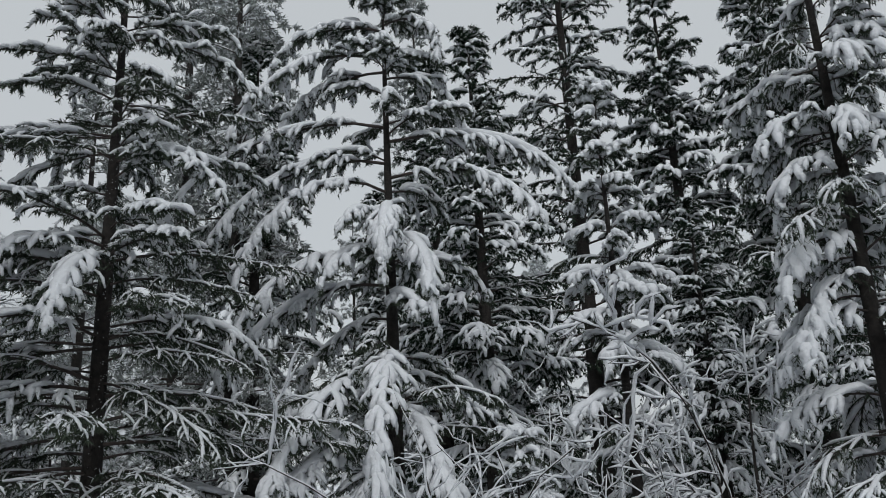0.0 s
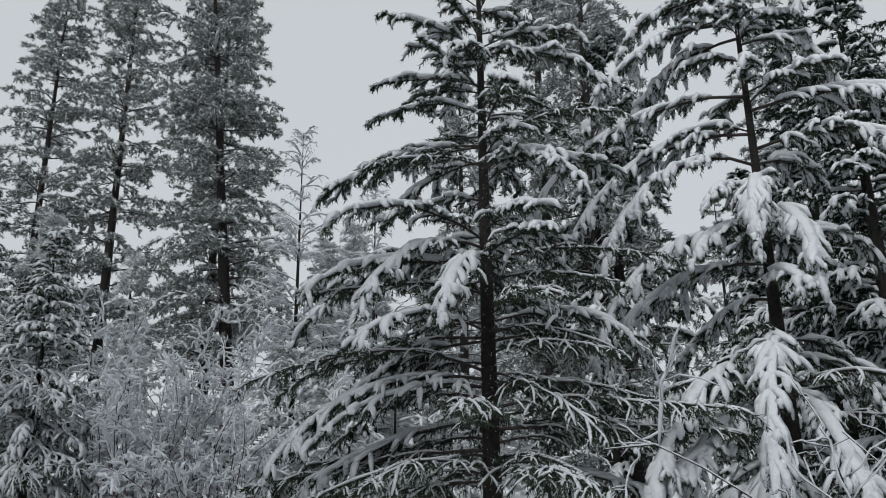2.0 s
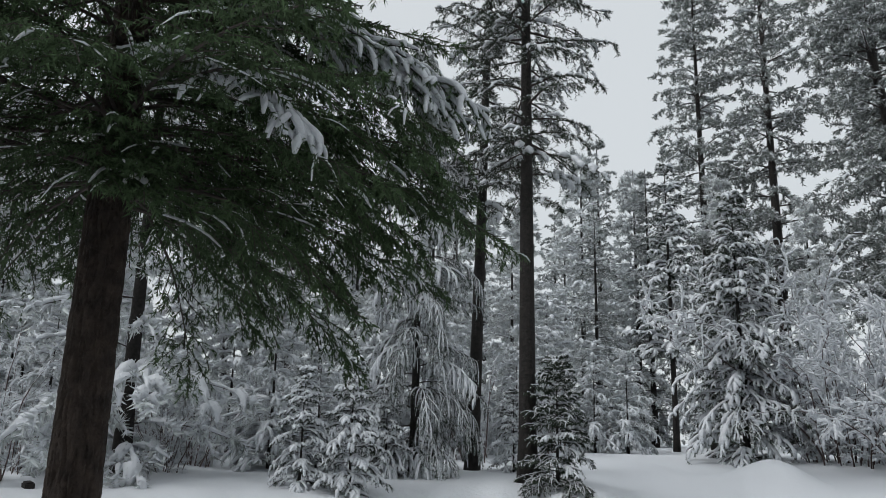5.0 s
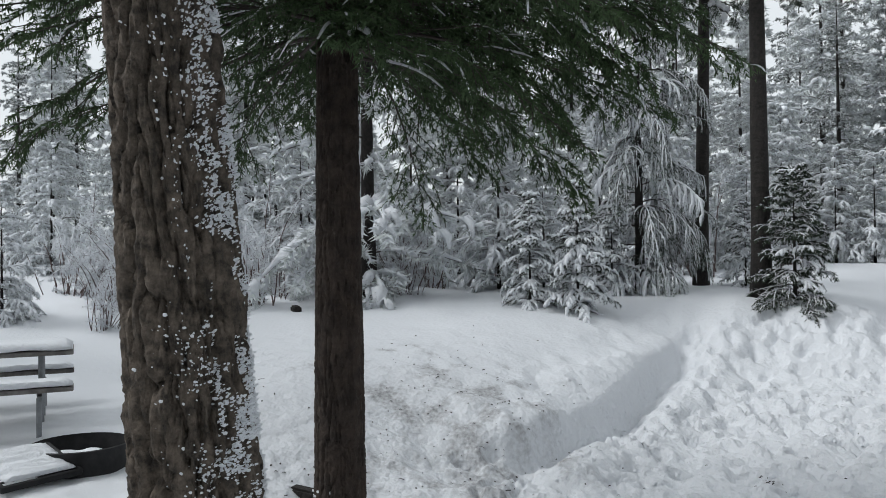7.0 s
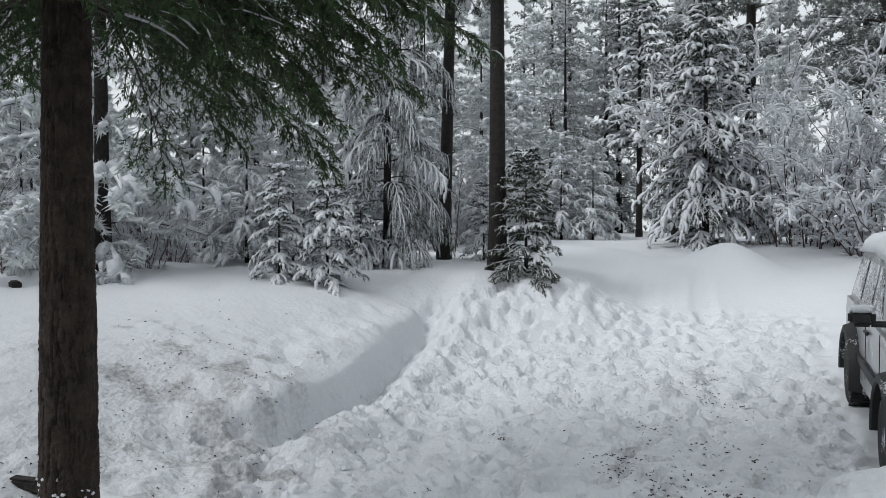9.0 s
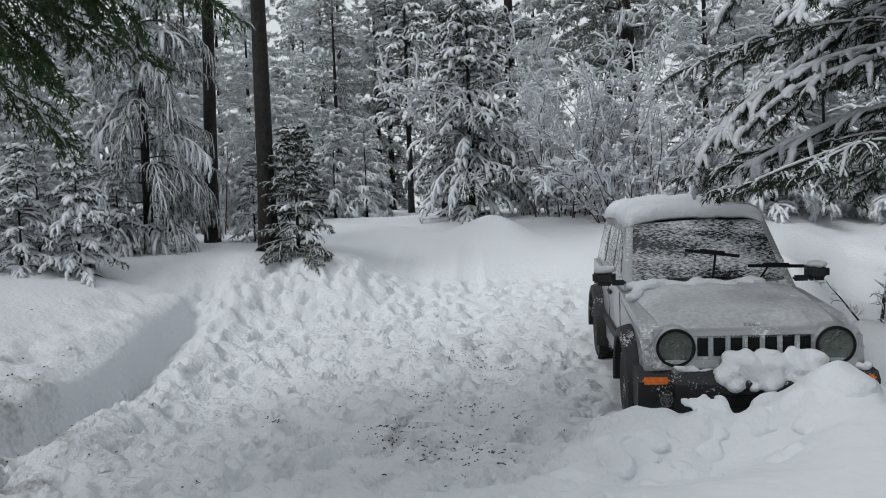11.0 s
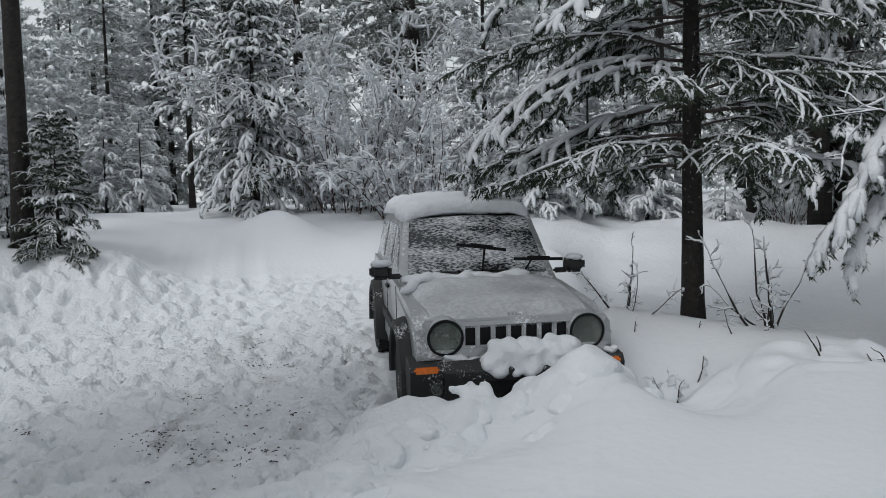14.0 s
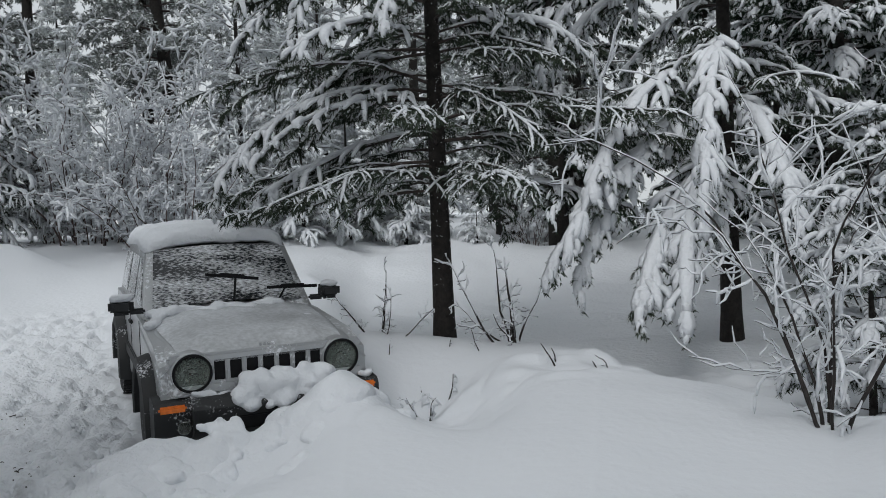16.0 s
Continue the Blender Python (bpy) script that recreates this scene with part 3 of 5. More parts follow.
def thicket(name, seed, tall, spread, stems, mat=WILLOW, snow=0.016, arch=0.5, rad=0.012, twigs=7, label="", category="bush", subs=3, base_r=0.35, start=0.25, fuzz=0, reach=(0.08, 0.24)):
    """A leafless shrub: stems fanning from the ground, arching, with snow on the upper sides."""
    rng = np.random.default_rng(seed)
    bush = new(name)
    a = rng.uniform(0, 2 * np.pi, stems)
    rr = base_r * np.sqrt(rng.uniform(0, 1, stems))
    base = np.stack([np.cos(a) * rr, np.sin(a) * rr, np.full(stems, -0.15)], -1)
    tilt = rng.uniform(0.02, 1, stems) ** 0.8 * np.arctan2(spread, tall) * 1.15
    a2 = a + rng.normal(0, 0.6, stems)
    d = np.stack([np.cos(a2) * np.sin(tilt), np.sin(a2) * np.sin(tilt), np.cos(tilt)], -1)
    ln = tall * rng.uniform(0.5, 1.08, stems)
    stem = grow(rng, base, d, ln, arch * rng.uniform(0.2, 1.6, stems), 10, 0.17, 1.8)
    wood, sn = Batch(), Batch()
    s = np.linspace(0, 1, 10)
    tubes(wood, stem, rad * (1.15 - s)[None] * rng.uniform(0.6, 1.3, stems)[:, None] + 0.002, 4)
    tubes(sn, stem[:, 3:], np.full((stems, 7), min(snow, rad * 0.85)) * rng.uniform(0.3, 1.0, (stems, 7)), 4, 0.8, 0.9)
    own = np.repeat(np.arange(stems), twigs)
    p, t = along(stem, own, rng.uniform(start, 0.98, len(own)))
    d2 = unit(t + unit(rng.normal(0, 1, t.shape)) * 1.25)
    tl = ln[own] * rng.uniform(*reach, len(own))
    tw = grow(rng, p, d2, tl, 0.5 * rng.uniform(0, 1.4, len(own)), 6, 0.38)
    sets = [(tw, 0.85)]
    if subs:
        o3 = np.repeat(np.arange(len(tw)), subs)
        p3, t3 = along(tw, o3, rng.uniform(0.2, 0.95, len(o3)))
        d3 = unit(t3 + unit(rng.normal(0, 1, t3.shape)) * 0.9)
        sets.append((grow(rng, p3, d3, tl[o3] * rng.uniform(0.3, 0.6, len(o3)), 0.3 * rng.uniform(0, 1, len(o3)), 4, 0.35), 0.65))
    for tws, g in sets:
        kk = tws.shape[1]
        tubes(wood, tws, np.full((len(tws), kk), rad * 0.3 * g + 0.001), 3, closed=False)
        tubes(sn, tws, lumpy(rng, len(tws), kk, snow * g * rng.uniform(0.5, 1.15, len(tws)), 0.3, 0.2, 0.2), 4, 0.85, 0.6)
        if fuzz:
            needles(sn, rng, tws, fuzz, 0.06, 0.016)
    wood.make("bare_wood", mat, bush)
    sn.make("snow_load", SNOW, bush, "snow on every twig")
    return tagged(bush, label, category)


def put(ob, x, y, turn=0.0, z=None, scale=1.0):
    ob.matrix_basis = pose(x, y, ground_z(x, y) if z is None else z, 0, 0, turn) @ Matrix.Scale(scale, 4)
    return ob


def plant(ob, x, y, turn, scale, z=None):
    m = pose(x, y, ground_z(x, y) if z is None else z, 0, 0, turn)
    c = copy_thing(ob, m)
    c.scale = (scale, scale, scale)
    return c


def bark_trunk(tree, seed, line, radius, rough, grain, mat, sides=150, rows=260, label=""):
    """A trunk with plated bark: line gives (x, y, z) from the root up, radius the size there."""
    s = np.linspace(0, 1, rows) ** 1.9
    n = (np.array([q[2] for q in line]) - line[0][2]) / (line[-1][2] - line[0][2])
    c = np.stack([np.interp(s, n, [q[i] for q in line]) for i in range(3)], -1)
    r = np.interp(s, n, radius)
    a = np.linspace(0, 2 * np.pi, sides, endpoint=False)
    S, Ang = np.meshgrid(c[:, 2], a, indexing="ij")
    girth = r[0] * Ang * grain
    # the pattern closes round the trunk by blending the ends
    def field(freq_a, freq_z, tag, octaves=2):
        near_end = step(0.85, 1.0, Ang / (2 * np.pi))
        one = fractal(girth * freq_a, S * grain * freq_z, 1.0, octaves, tag)
        two = fractal((girth - r[0] * 2 * np.pi * grain) * freq_a, S * grain * freq_z, 1.0, octaves, tag)
        return one * (1 - near_end) + two * near_end
    warp = field(0.8, 0.5, seed + 20)
    groove = np.exp(-((field(1.0, 0.17, seed) + 0.25 * warp) / 0.16) ** 2)
    crack = np.exp(-((field(1.3, 1.1, seed + 5) + 0.2 * warp) / 0.10) ** 2)
    fine = field(5.0, 3.0, seed + 9)
    R = r[:, None] * (1 + 0.03 * np.cos(Ang * 3 + seed)) - rough * np.maximum(groove, 0.3 * crack) + rough * 0.16 * fine + rough * 0.15 * warp
    v = np.stack([c[:, None, 0] + R * np.cos(Ang), c[:, None, 1] + R * np.sin(Ang), c[:, None, 2] + 0 * R], -1)
    idx = np.arange(rows * sides).reshape(rows, sides)
    lo, hi = idx[:-1], idx[1:]
    quads = np.stack([lo, np.roll(lo, -1, 1), np.roll(hi, -1, 1), hi], -1).reshape(-1, 4)
    return mesh_object("trunk", v, [quads], mat, tree, label), v


def spatter(batch, rng, centres, normals, sizes):
    """Small flattened lumps stuck to a surface."""
    m = len(centres)
    a = np.linspace(0, 2 * np.pi, 6, endpoint=False)
    t1 = unit(np.cross(normals, np.array([0.1, 0.2, 1.0])))
    t2 = np.cross(normals, t1)
    ring = centres[:, None] + sizes[:, None, None] * (t1[:, None] * np.cos(a)[:, None] + t2[:, None] * (np.sin(a) * 0.8)[:, None]) * rng.uniform(0.7, 1.2, (m, 6, 1))
    mid = centres[:, None] + sizes[:, None, None] * 0.62 * (t1[:, None] * np.cos(a + 0.5)[:, None] + t2[:, None] * (np.sin(a + 0.5) * 0.8)[:, None]) + (normals * sizes[:, None] * 0.45)[:, None]
    top = centres[:, None] + (normals * sizes[:, None] * 0.62)[:, None]
    v = np.concatenate([ring - (normals * 0.01)[:, None], mid, top], 1)
    i = np.arange(6)
    j = (i + 1) % 6
    tri = np.concatenate([np.stack([i, j, i + 6], -1), np.stack([j, j + 6, i + 6], -1), np.stack([i + 6, j + 6, np.full(6, 12)], -1)])
    batch.add(v, tris=(tri[None] + 13 * np.arange(m)[:, None, None]).reshape(-1, 3))


# trees at the edge of the clearing
pine = put(conifer("pine", 11, 9.0, 0.115, 0.20, 2.35, 95, droop=0.75, rise=0.16, twigs=16, twig_len=0.42, per=40, snow=0.68, load=0.046, size=0.065, width=0.013, sub=3, frost=0.1, brush=140, paw=True, thin_below=0.3, hang=0.6, limb_snow=1.0,
            extra=((3.9, 200, 2.1, 0.25, 1.0), (4.0, 240, 2.0, 0.2, 1.1), (3.8, 285, 1.6, 0.2, 1.1), (3.0, 195, 2.3, 0.1, 0.9), (2.6, 215, 2.5, 0.15, 0.9), (5.2, 185, 1.9, 0.1, 0.5), (4.9, 330, 1.6, 0.15, 0.9), (6.3, 0, 1.5, 0.1, 0.8),
                   (2.1, 15, 2.6, 0.12, 0.35, 0), (1.9, 200, 2.5, 0.05, 0.4, 0), (2.3, 345, 2.4, 0.15, 0.4, 0), (1.7, 320, 2.2, 0.1, 0.4, 0), (2.4, 180, 2.4, 0.2, 0.4, 0), (1.6, 230, 2.0, 0.05, 0.4, 0)),
            label="snow-laden young pine with a dark trunk beside the drive"), -3.23, 7.68, 0)
put(conifer("fir", 12, 8.9, 0.12, 0.16, 1.7, 46, droop=1.2, rise=0.3, twigs=15, twig_len=0.36, per=44, snow=0.75, load=0.055, hang=0.75, shape=0.5, size=0.06, width=0.013, frost=0.04, brush=220, paw=True, limb_snow=1.15,
            extra=((7.6, 186, 1.7, 0.35, 1.2), (7.7, 345, 1.2, 0.4, 2.0), (7.2, 195, 2.4, 0.15, 1.2), (7.0, 172, 1.9, 0.2, 1.3), (6.9, 10, 1.4, 0.3, 1.6), (6.2, 198, 3.3, 0.15, 1.15), (5.7, 184, 2.7, 0.15, 1.1), (6.0, 350, 2.5, 0.15, 0.8), (5.5, 335, 2.3, 0.1, 0.9), (5.3, 215, 2.6, 0.2, 1.3),
                   (4.9, 275, 1.7, 0.3, 1.7), (4.6, 300, 1.6, 0.2, 1.6), (4.5, 205, 2.8, 0.1, 1.2), (4.1, 190, 2.6, 0.1, 1.1),
                   (3.15, 272, 3.3, 0.10, 1.25), (2.9, 243, 3.2, 0.05, 1.05), (2.5, 251, 3.1, 0.02, 1.0), (2.15, 245, 3.3, 0.05, 0.85), (2.0, 253, 3.0, 0.0, 0.85), (2.1, 262, 3.0, 0.0, 0.9), (2.6, 295, 2.9, 0.05, 1.1)),
            label="snow-laden fir with long drooping boughs"), -0.58, 9.6, 0)
put(conifer("fir", 13, 7.2, 0.09, 0.1, 1.15, 64, droop=0.95, twigs=13, twig_len=0.32, per=36, snow=0.8, load=0.065, size=0.06, width=0.011, brush=60, frost=0.06, paw=True, limb_snow=1.1,
            label="slim young fir thick with fresh snow"), 2.2, 9.95, 0)
put(conifer("fir", 14, 16.5, 0.2, 0.08, 2.9, 155, droop=0.6, rise=0.1, twigs=13, twig_len=0.6, per=40, snow=0.65, load=0.06, mat=DARK_NEEDLES, size=0.09, width=0.024, sub=2, brush=90, frost=0.04, paw=True,
            label="tall dark fir behind, boughs edged with snow"), 2.9, 15.9, 0)
put(conifer("fir", 15, 11.8, 0.2, 0.08, 2.1, 145, droop=0.8, twigs=13, twig_len=0.6, per=40, snow=0.7, load=0.075, mat=DARK_NEEDLES, size=0.09, width=0.024, sub=2, brush=90, frost=0.04, paw=True,
            label="broad dark fir heaped with snow"), 6.3, 13.9, 0)
dark_fir = put(conifer("fir", 16, 11.6, 0.2, 0.08, 2.0, 135, droop=0.75, twigs=13, twig_len=0.6, per=40, snow=0.65, load=0.07, mat=DARK_NEEDLES, size=0.09, width=0.024, sub=2, brush=90, frost=0.04, paw=True,
            label="dark fir with snow on every tier"), 4.6, 14.6, 0)
put(conifer("fir", 17, 9, 0.10, 0.02, 1.5, 110, droop=1.4, twigs=15, twig_len=0.42, per=34, snow=0.7, load=0.055, hang=0.9, size=0.06, width=0.012, brush=140, frost=0.06, paw=True,
            label="snow-hung fir at the forest edge"), 3.7, 6.9, 0)
put(conifer("spruce", 18, 8.3, 0.085, 0.08, 1.35, 110, droop=1.1, rise=0.15, twigs=16, twig_len=0.55, per=36, snow=0.45, load=0.03, paw=True, hang=1.6, size=0.05, width=0.011, mat=GREY_NEEDLES, frost=0.35, brush=50,
            extra=((2.9, 0, 1.5, 0.2, 1.9, 0.35), (2.2, 330, 1.5, 0.2, 1.9, 0.35), (1.3, 40, 1.6, 0.25, 1.7, 0.35), (3.7, 60, 1.4, 0.25, 1.7, 0.35)),
            label="grey-green drooping spruce dusted with snow"), -13.7, 3.6, 0)
put(conifer("fir", 19, 17, 0.13, 0.30, 1.2, 130, droop=0.7, twigs=14, twig_len=0.4, per=36, snow=0.25, load=0.035, lean=(0.2, 0.4), shape=0.25, size=0.06, width=0.011, sub=3, frost=0.2,
            label="slender tall fir with a bare lower trunk"), -14.36, 4.87, 0)
put(conifer("fir", 20, 16, 0.15, 0.30, 1.4, 120, droop=0.8, twigs=14, twig_len=0.4, per=36, snow=0.25, load=0.035, shape=0.25, size=0.06, width=0.011, sub=3, frost=0.2,
            label="straight tall fir with a bare lower trunk"), -12.16, 5.03, 40)
put(conifer("snowy_spruce", 21, 6.6, 0.09, 0.03, 1.9, 190, droop=1.0, rise=0.2, twigs=12, twig_len=0.5, per=34, snow=0.75, load=0.052, paw=True, shape=0.95, hang=1.0, sub=2, size=0.075, width=0.016, frost=0.2, sub_snow=0.6,
            label="conical spruce plastered with snow"), -16.1, 12.1, 0)
put(conifer("fir", 22, 8.8, 0.1, 0.3, 1.2, 80, droop=0.6, twigs=12, twig_len=0.45, per=30, snow=0.6, load=0.06, paw=True, mat=DARK_NEEDLES, sub=2, size=0.07, width=0.013, frost=0.15,
            label="dark young fir with snowy tiers on a bare stem"), -20.3, 13.0, 0)
rng = np.random.default_rng(60)
a, h = rng.uniform(0, 2 * np.pi, 420), rng.uniform(0.0, 5.0, 420)
out = np.stack([np.cos(a), np.sin(a), 0 * a], -1)
b = Batch()
spatter(b, rng, out * (0.115 * (1 - 0.93 * (h + 0.3) / 9.0))[:, None] + np.stack([0 * a, 0 * a, h], -1), unit(out + np.array([0, 0, 0.4])), rng.uniform(0.002, 0.008, 420))
tagged(b.make("snow_spatter", SNOW, pine, "specks of snow on the bark"), kind="stuff")
brown = conifer("brown_fir", 23, 12, 0.165, 0.31, 2.35, 220, droop=0.65, rise=0.12, twigs=22, twig_len=0.55, per=36, snow=0.0, load=0.036, paw=True, dust=0.05, mat=GREEN_NEEDLES, size=0.052, width=0.011, hang=0.5, sub=4, limb_r=0.1, frost=0.0, trunk=False, bias=1.7, low_len=0.9, avoid=(10, 45, 4.0), brush=90, limb_snow=1.6,
                extra=((3.3, 112, 2.0, 0.0, 0.9, 0.0), (3.4, 150, 1.9, 0.0, 0.8, 0.0), (3.3, 62, 1.7, 0.0, 0.9, 0.0), (4.3, 70, 2.1, 0.1, 0.8, 0.0), (4.6, 95, 2.2, 0.1, 0.7, 0.0), (4.5, 120, 2.1, 0.1, 0.8, 0.0), (5.0, 85, 2.1, 0.1, 0.7, 0.0), (5.3, 100, 2.0, 0.1, 0.7, 0.0), (3.6, 100, 1.9, 0.1, 0.9, 0.0), (3.7, 75, 2.0, 0.15, 0.8, 0.0), (3.6, 120, 1.9, 0.1, 0.9, 0.0), (3.9, 62, 1.9, 0.1, 0.7, 0.0), (4.0, 90, 2.1, 0.2, 0.8, 0.0), (3.8, 85, 2.0, 0.1, 0.9, 0.0), (3.7, 108, 2.0, 0.05, 0.8, 0.0), (3.9, 245, 1.9, 0.1, 0.8, 0.0),
                       (4.15, 52, 1.5, -0.1, 0.5, 0.9), (4.2, 300, 1.3, -0.1, 0.5, 0.9), (4.25, 40, 1.2, -0.1, 0.5, 0.9), (4.7, 82, 2.3, 0.1, 0.7, 0.9), (4.75, 75, 2.2, 0.1, 0.7, 0.9)),
                label="dark green fir with a brown trunk and sheltered boughs")
put(brown, -5.42, -0.67, 0)
BROWN_BARK = material("red_brown_bark", (0.036, 0.025, 0.019), 0.9, vary=0.5, scale=9, bump=0.9, bump_scale=30)
OLD_BARK = material("grey_brown_bark", (0.085, 0.068, 0.053), 0.92, vary=0.7, scale=14, bump=1.0, bump_scale=30)
_, rim = bark_trunk(brown, 3, ((0, 0, -0.4), (0, 0, 0.35), (0, 0.01, 3.6), (0, 0.0, 11.7)), (0.21, 0.17, 0.128, 0.012), 0.02, 26.0, BROWN_BARK, 150, 520, "straight red-brown trunk")
rng = np.random.default_rng(61)
low = rim[80:130].reshape(-1, 3)
pick = low[rng.integers(0, len(low), 260)]
nrm = unit(pick * np.array([1, 1, 0]) + 1e-6)
b = Batch()
keep = rng.uniform(0, 1, len(pick)) < np.exp(-np.maximum(pick[:, 2] - 0.1, 0) / 0.35)
spatter(b, rng, pick[keep], nrm[keep], rng.uniform(0.006, 0.018, keep.sum()))
tagged(b.make("snow_spatter", SNOW, brown, "grains of snow round the root"), kind="stuff")
old = conifer("old_fir", 24, 22, 0.36, 0.36, 3.0, 40, twigs=16, twig_len=0.7, per=20, snow=0.2, mat=DARK_NEEDLES, lean=(0.4, -1.6), size=0.07, width=0.014, trunk=False,
              label="thick rough-barked fir trunk spattered with snow")
put(old, -4.29, -1.25, 0)
_, rim = bark_trunk(old, 8, ((0, 0, -0.5), (0, 0, 0.25), (0.04, -0.17, 3.0), (0.4, -1.6, 21.7)), (0.40, 0.34, 0.272, 0.03), 0.07, 15.0, OLD_BARK, 200, 420, "furrowed grey-brown bark")
body_rows = rim[60:190].reshape(-1, 3)
pick = body_rows[rng.integers(0, len(body_rows), 200000)]
ang = np.arctan2(pick[:, 1] + 0.05 * pick[:, 2], pick[:, 0])
clump = fractal(ang * 4, pick[:, 2] * 5.0, 1.0, 3, 70) + 0.5 * fractal(ang * 14, pick[:, 2] * 16.0, 1.0, 2, 71)
facing = np.exp(-((ang - 1.5) / 0.6) ** 2) * 2.2 + np.exp(-((ang - 0.6) / 0.5) ** 2) * 0.12
keep = rng.uniform(0, 1, len(pick)) < facing * np.clip(0.1 + clump * 1.8, 0, 1) * 1.1
nrm = unit(np.stack([np.cos(ang), np.sin(ang), np.full(len(ang), 0.35)], -1))
b = Batch()
spatter(b, rng, pick[keep] + rng.normal(0, 0.01, (keep.sum(), 3)), nrm[keep], rng.uniform(0.003, 0.009, keep.sum()) * rng.uniform(0.4, 1.5, keep.sum()))
tagged(b.make("snow_spatter", SNOW, old, "wind-blown lumps of snow stuck in the bark"), kind="stuff")
put(thicket("willow_bush", 31, 5.4, 2.4, 62, twigs=26, subs=3, arch=0.9, snow=0.036, rad=0.013, reach=(0.04, 0.13), label="tall leafless willow thicket coated in snow", base_r=1.1, start=0.05), -14.6, 13.9)
put(thicket("willow_bush", 32, 4.0, 2.2, 50, arch=1.3, twigs=24, subs=3, base_r=0.8, start=0.05, snow=0.036, reach=(0.05, 0.14), rad=0.011, label="arching leafless willow bowed by snow"), -12.0, 13.5)
DARK_STEM = material("dark_stem", (0.03, 0.024, 0.022), 0.85, vary=0.4, scale=12)
put(thicket("shrub", 33, 2.8, 1.7, 7, mat=DARK_STEM, arch=0.6, rad=0.009, snow=0.012, twigs=9, subs=4, base_r=0.06, start=0.15, label="leafless shrub with snow along every dark branch", category="shrub"), 0.26, 5.3)
put(thicket("shrub", 134, 1.1, 2.4, 8, mat=DARK_STEM, arch=-0.15, rad=0.012, snow=0.011, twigs=7, subs=2, base_r=0.06, start=0.3, label="small bare shrub on the snow bank", category="shrub"), -2.36, 7.35)
put(thicket("shrub", 135, 0.85, 1.5, 5, mat=DARK_STEM, arch=-0.3, rad=0.008, snow=0.006, twigs=9, subs=2, base_r=0.04, start=0.25, label="thin bare sapling poking out of the snow", category="shrub"), -3.6, 6.98)
put(thicket("snag", 36, 4.2, 2.6, 10, mat=DARK_STEM, arch=0.6, rad=0.02, snow=0.03, twigs=9, subs=4, base_r=0.3, start=0.25, label="bare tree with thickly snow-coated branches", category="shrub"), 3.1, 8.6)
put(thicket("snag", 236, 3.0, 2.4, 9, mat=DARK_STEM, arch=0.7, rad=0.012, snow=0.012, twigs=8, subs=4, base_r=0.3, start=0.2, label="low bare tree bowed by snow on its limbs", category="shrub"), 1.5, 7.6)
brake = put(thicket("brushwood", 37, 2.7, 1.7, 18, mat=DARK_STEM, arch=0.8, rad=0.009, snow=0.010, twigs=10, subs=3, base_r=0.5, start=0.15, label="tangled leafless brushwood under snow"), 0.9, 8.3)
plant(brake, 2.4, 8.4, 160, 0.9)
for x, y, turn, size in ((0.7, 13.2, 100, 0.85), (-0.1, 18.0, 10, 1.0), (1.2, 18.6, 30, 0.6), (3.7, 11.4, 140, 0.5), (5.4, 10.2, 80, 0.55), (-1.6, 18.8, 200, 0.7), (-4.6, 19.0, 300, 1.1)):
    plant(dark_fir, x, y, turn, size)

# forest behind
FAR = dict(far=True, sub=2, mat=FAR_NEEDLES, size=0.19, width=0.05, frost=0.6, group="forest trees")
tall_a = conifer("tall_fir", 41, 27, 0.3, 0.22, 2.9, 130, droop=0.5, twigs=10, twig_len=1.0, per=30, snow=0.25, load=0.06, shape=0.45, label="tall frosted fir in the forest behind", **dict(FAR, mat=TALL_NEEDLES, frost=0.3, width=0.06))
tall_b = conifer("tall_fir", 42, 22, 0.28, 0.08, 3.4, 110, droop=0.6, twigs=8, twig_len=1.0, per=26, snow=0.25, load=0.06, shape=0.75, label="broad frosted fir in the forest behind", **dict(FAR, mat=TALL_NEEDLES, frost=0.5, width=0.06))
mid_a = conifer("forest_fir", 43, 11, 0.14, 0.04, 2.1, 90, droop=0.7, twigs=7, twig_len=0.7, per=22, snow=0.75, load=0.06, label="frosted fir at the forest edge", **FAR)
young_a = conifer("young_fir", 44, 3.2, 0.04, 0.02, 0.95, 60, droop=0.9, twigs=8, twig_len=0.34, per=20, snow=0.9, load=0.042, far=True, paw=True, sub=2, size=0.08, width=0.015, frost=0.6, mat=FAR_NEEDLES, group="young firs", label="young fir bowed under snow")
young_b = conifer("young_fir", 47, 3.2, 0.04, 0.02, 0.95, 64, droop=0.9, twigs=10, twig_len=0.34, per=30, snow=0.85, load=0.045, paw=True, sub=2, size=0.06, width=0.010, frost=0.3, sub_snow=0.7, label="young fir bowed under snow")
brush_a = thicket("brushwood", 45, 2.2, 1.3, 18, twigs=7, subs=4, fuzz=8, snow=0.014, base_r=0.5, start=0.03, label="leafless brushwood furred with snow")
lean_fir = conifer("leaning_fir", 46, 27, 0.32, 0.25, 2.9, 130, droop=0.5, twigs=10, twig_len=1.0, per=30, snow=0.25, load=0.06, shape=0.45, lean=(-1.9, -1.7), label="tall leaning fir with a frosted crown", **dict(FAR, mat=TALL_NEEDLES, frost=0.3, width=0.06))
put(tall_a, -32.7, 23.2, 0, 0.8)
put(tall_b, -39.8, 21.2, 0, 1.0, 0.85)
plant(tall_a, -29.2, 24.5, 100, 1.04, 0.8)
put(lean_fir, -20.9, 24.4, 0, 0.8)
plant(tall_a, -23.6, 25.2, 200, 0.95, 0.8)
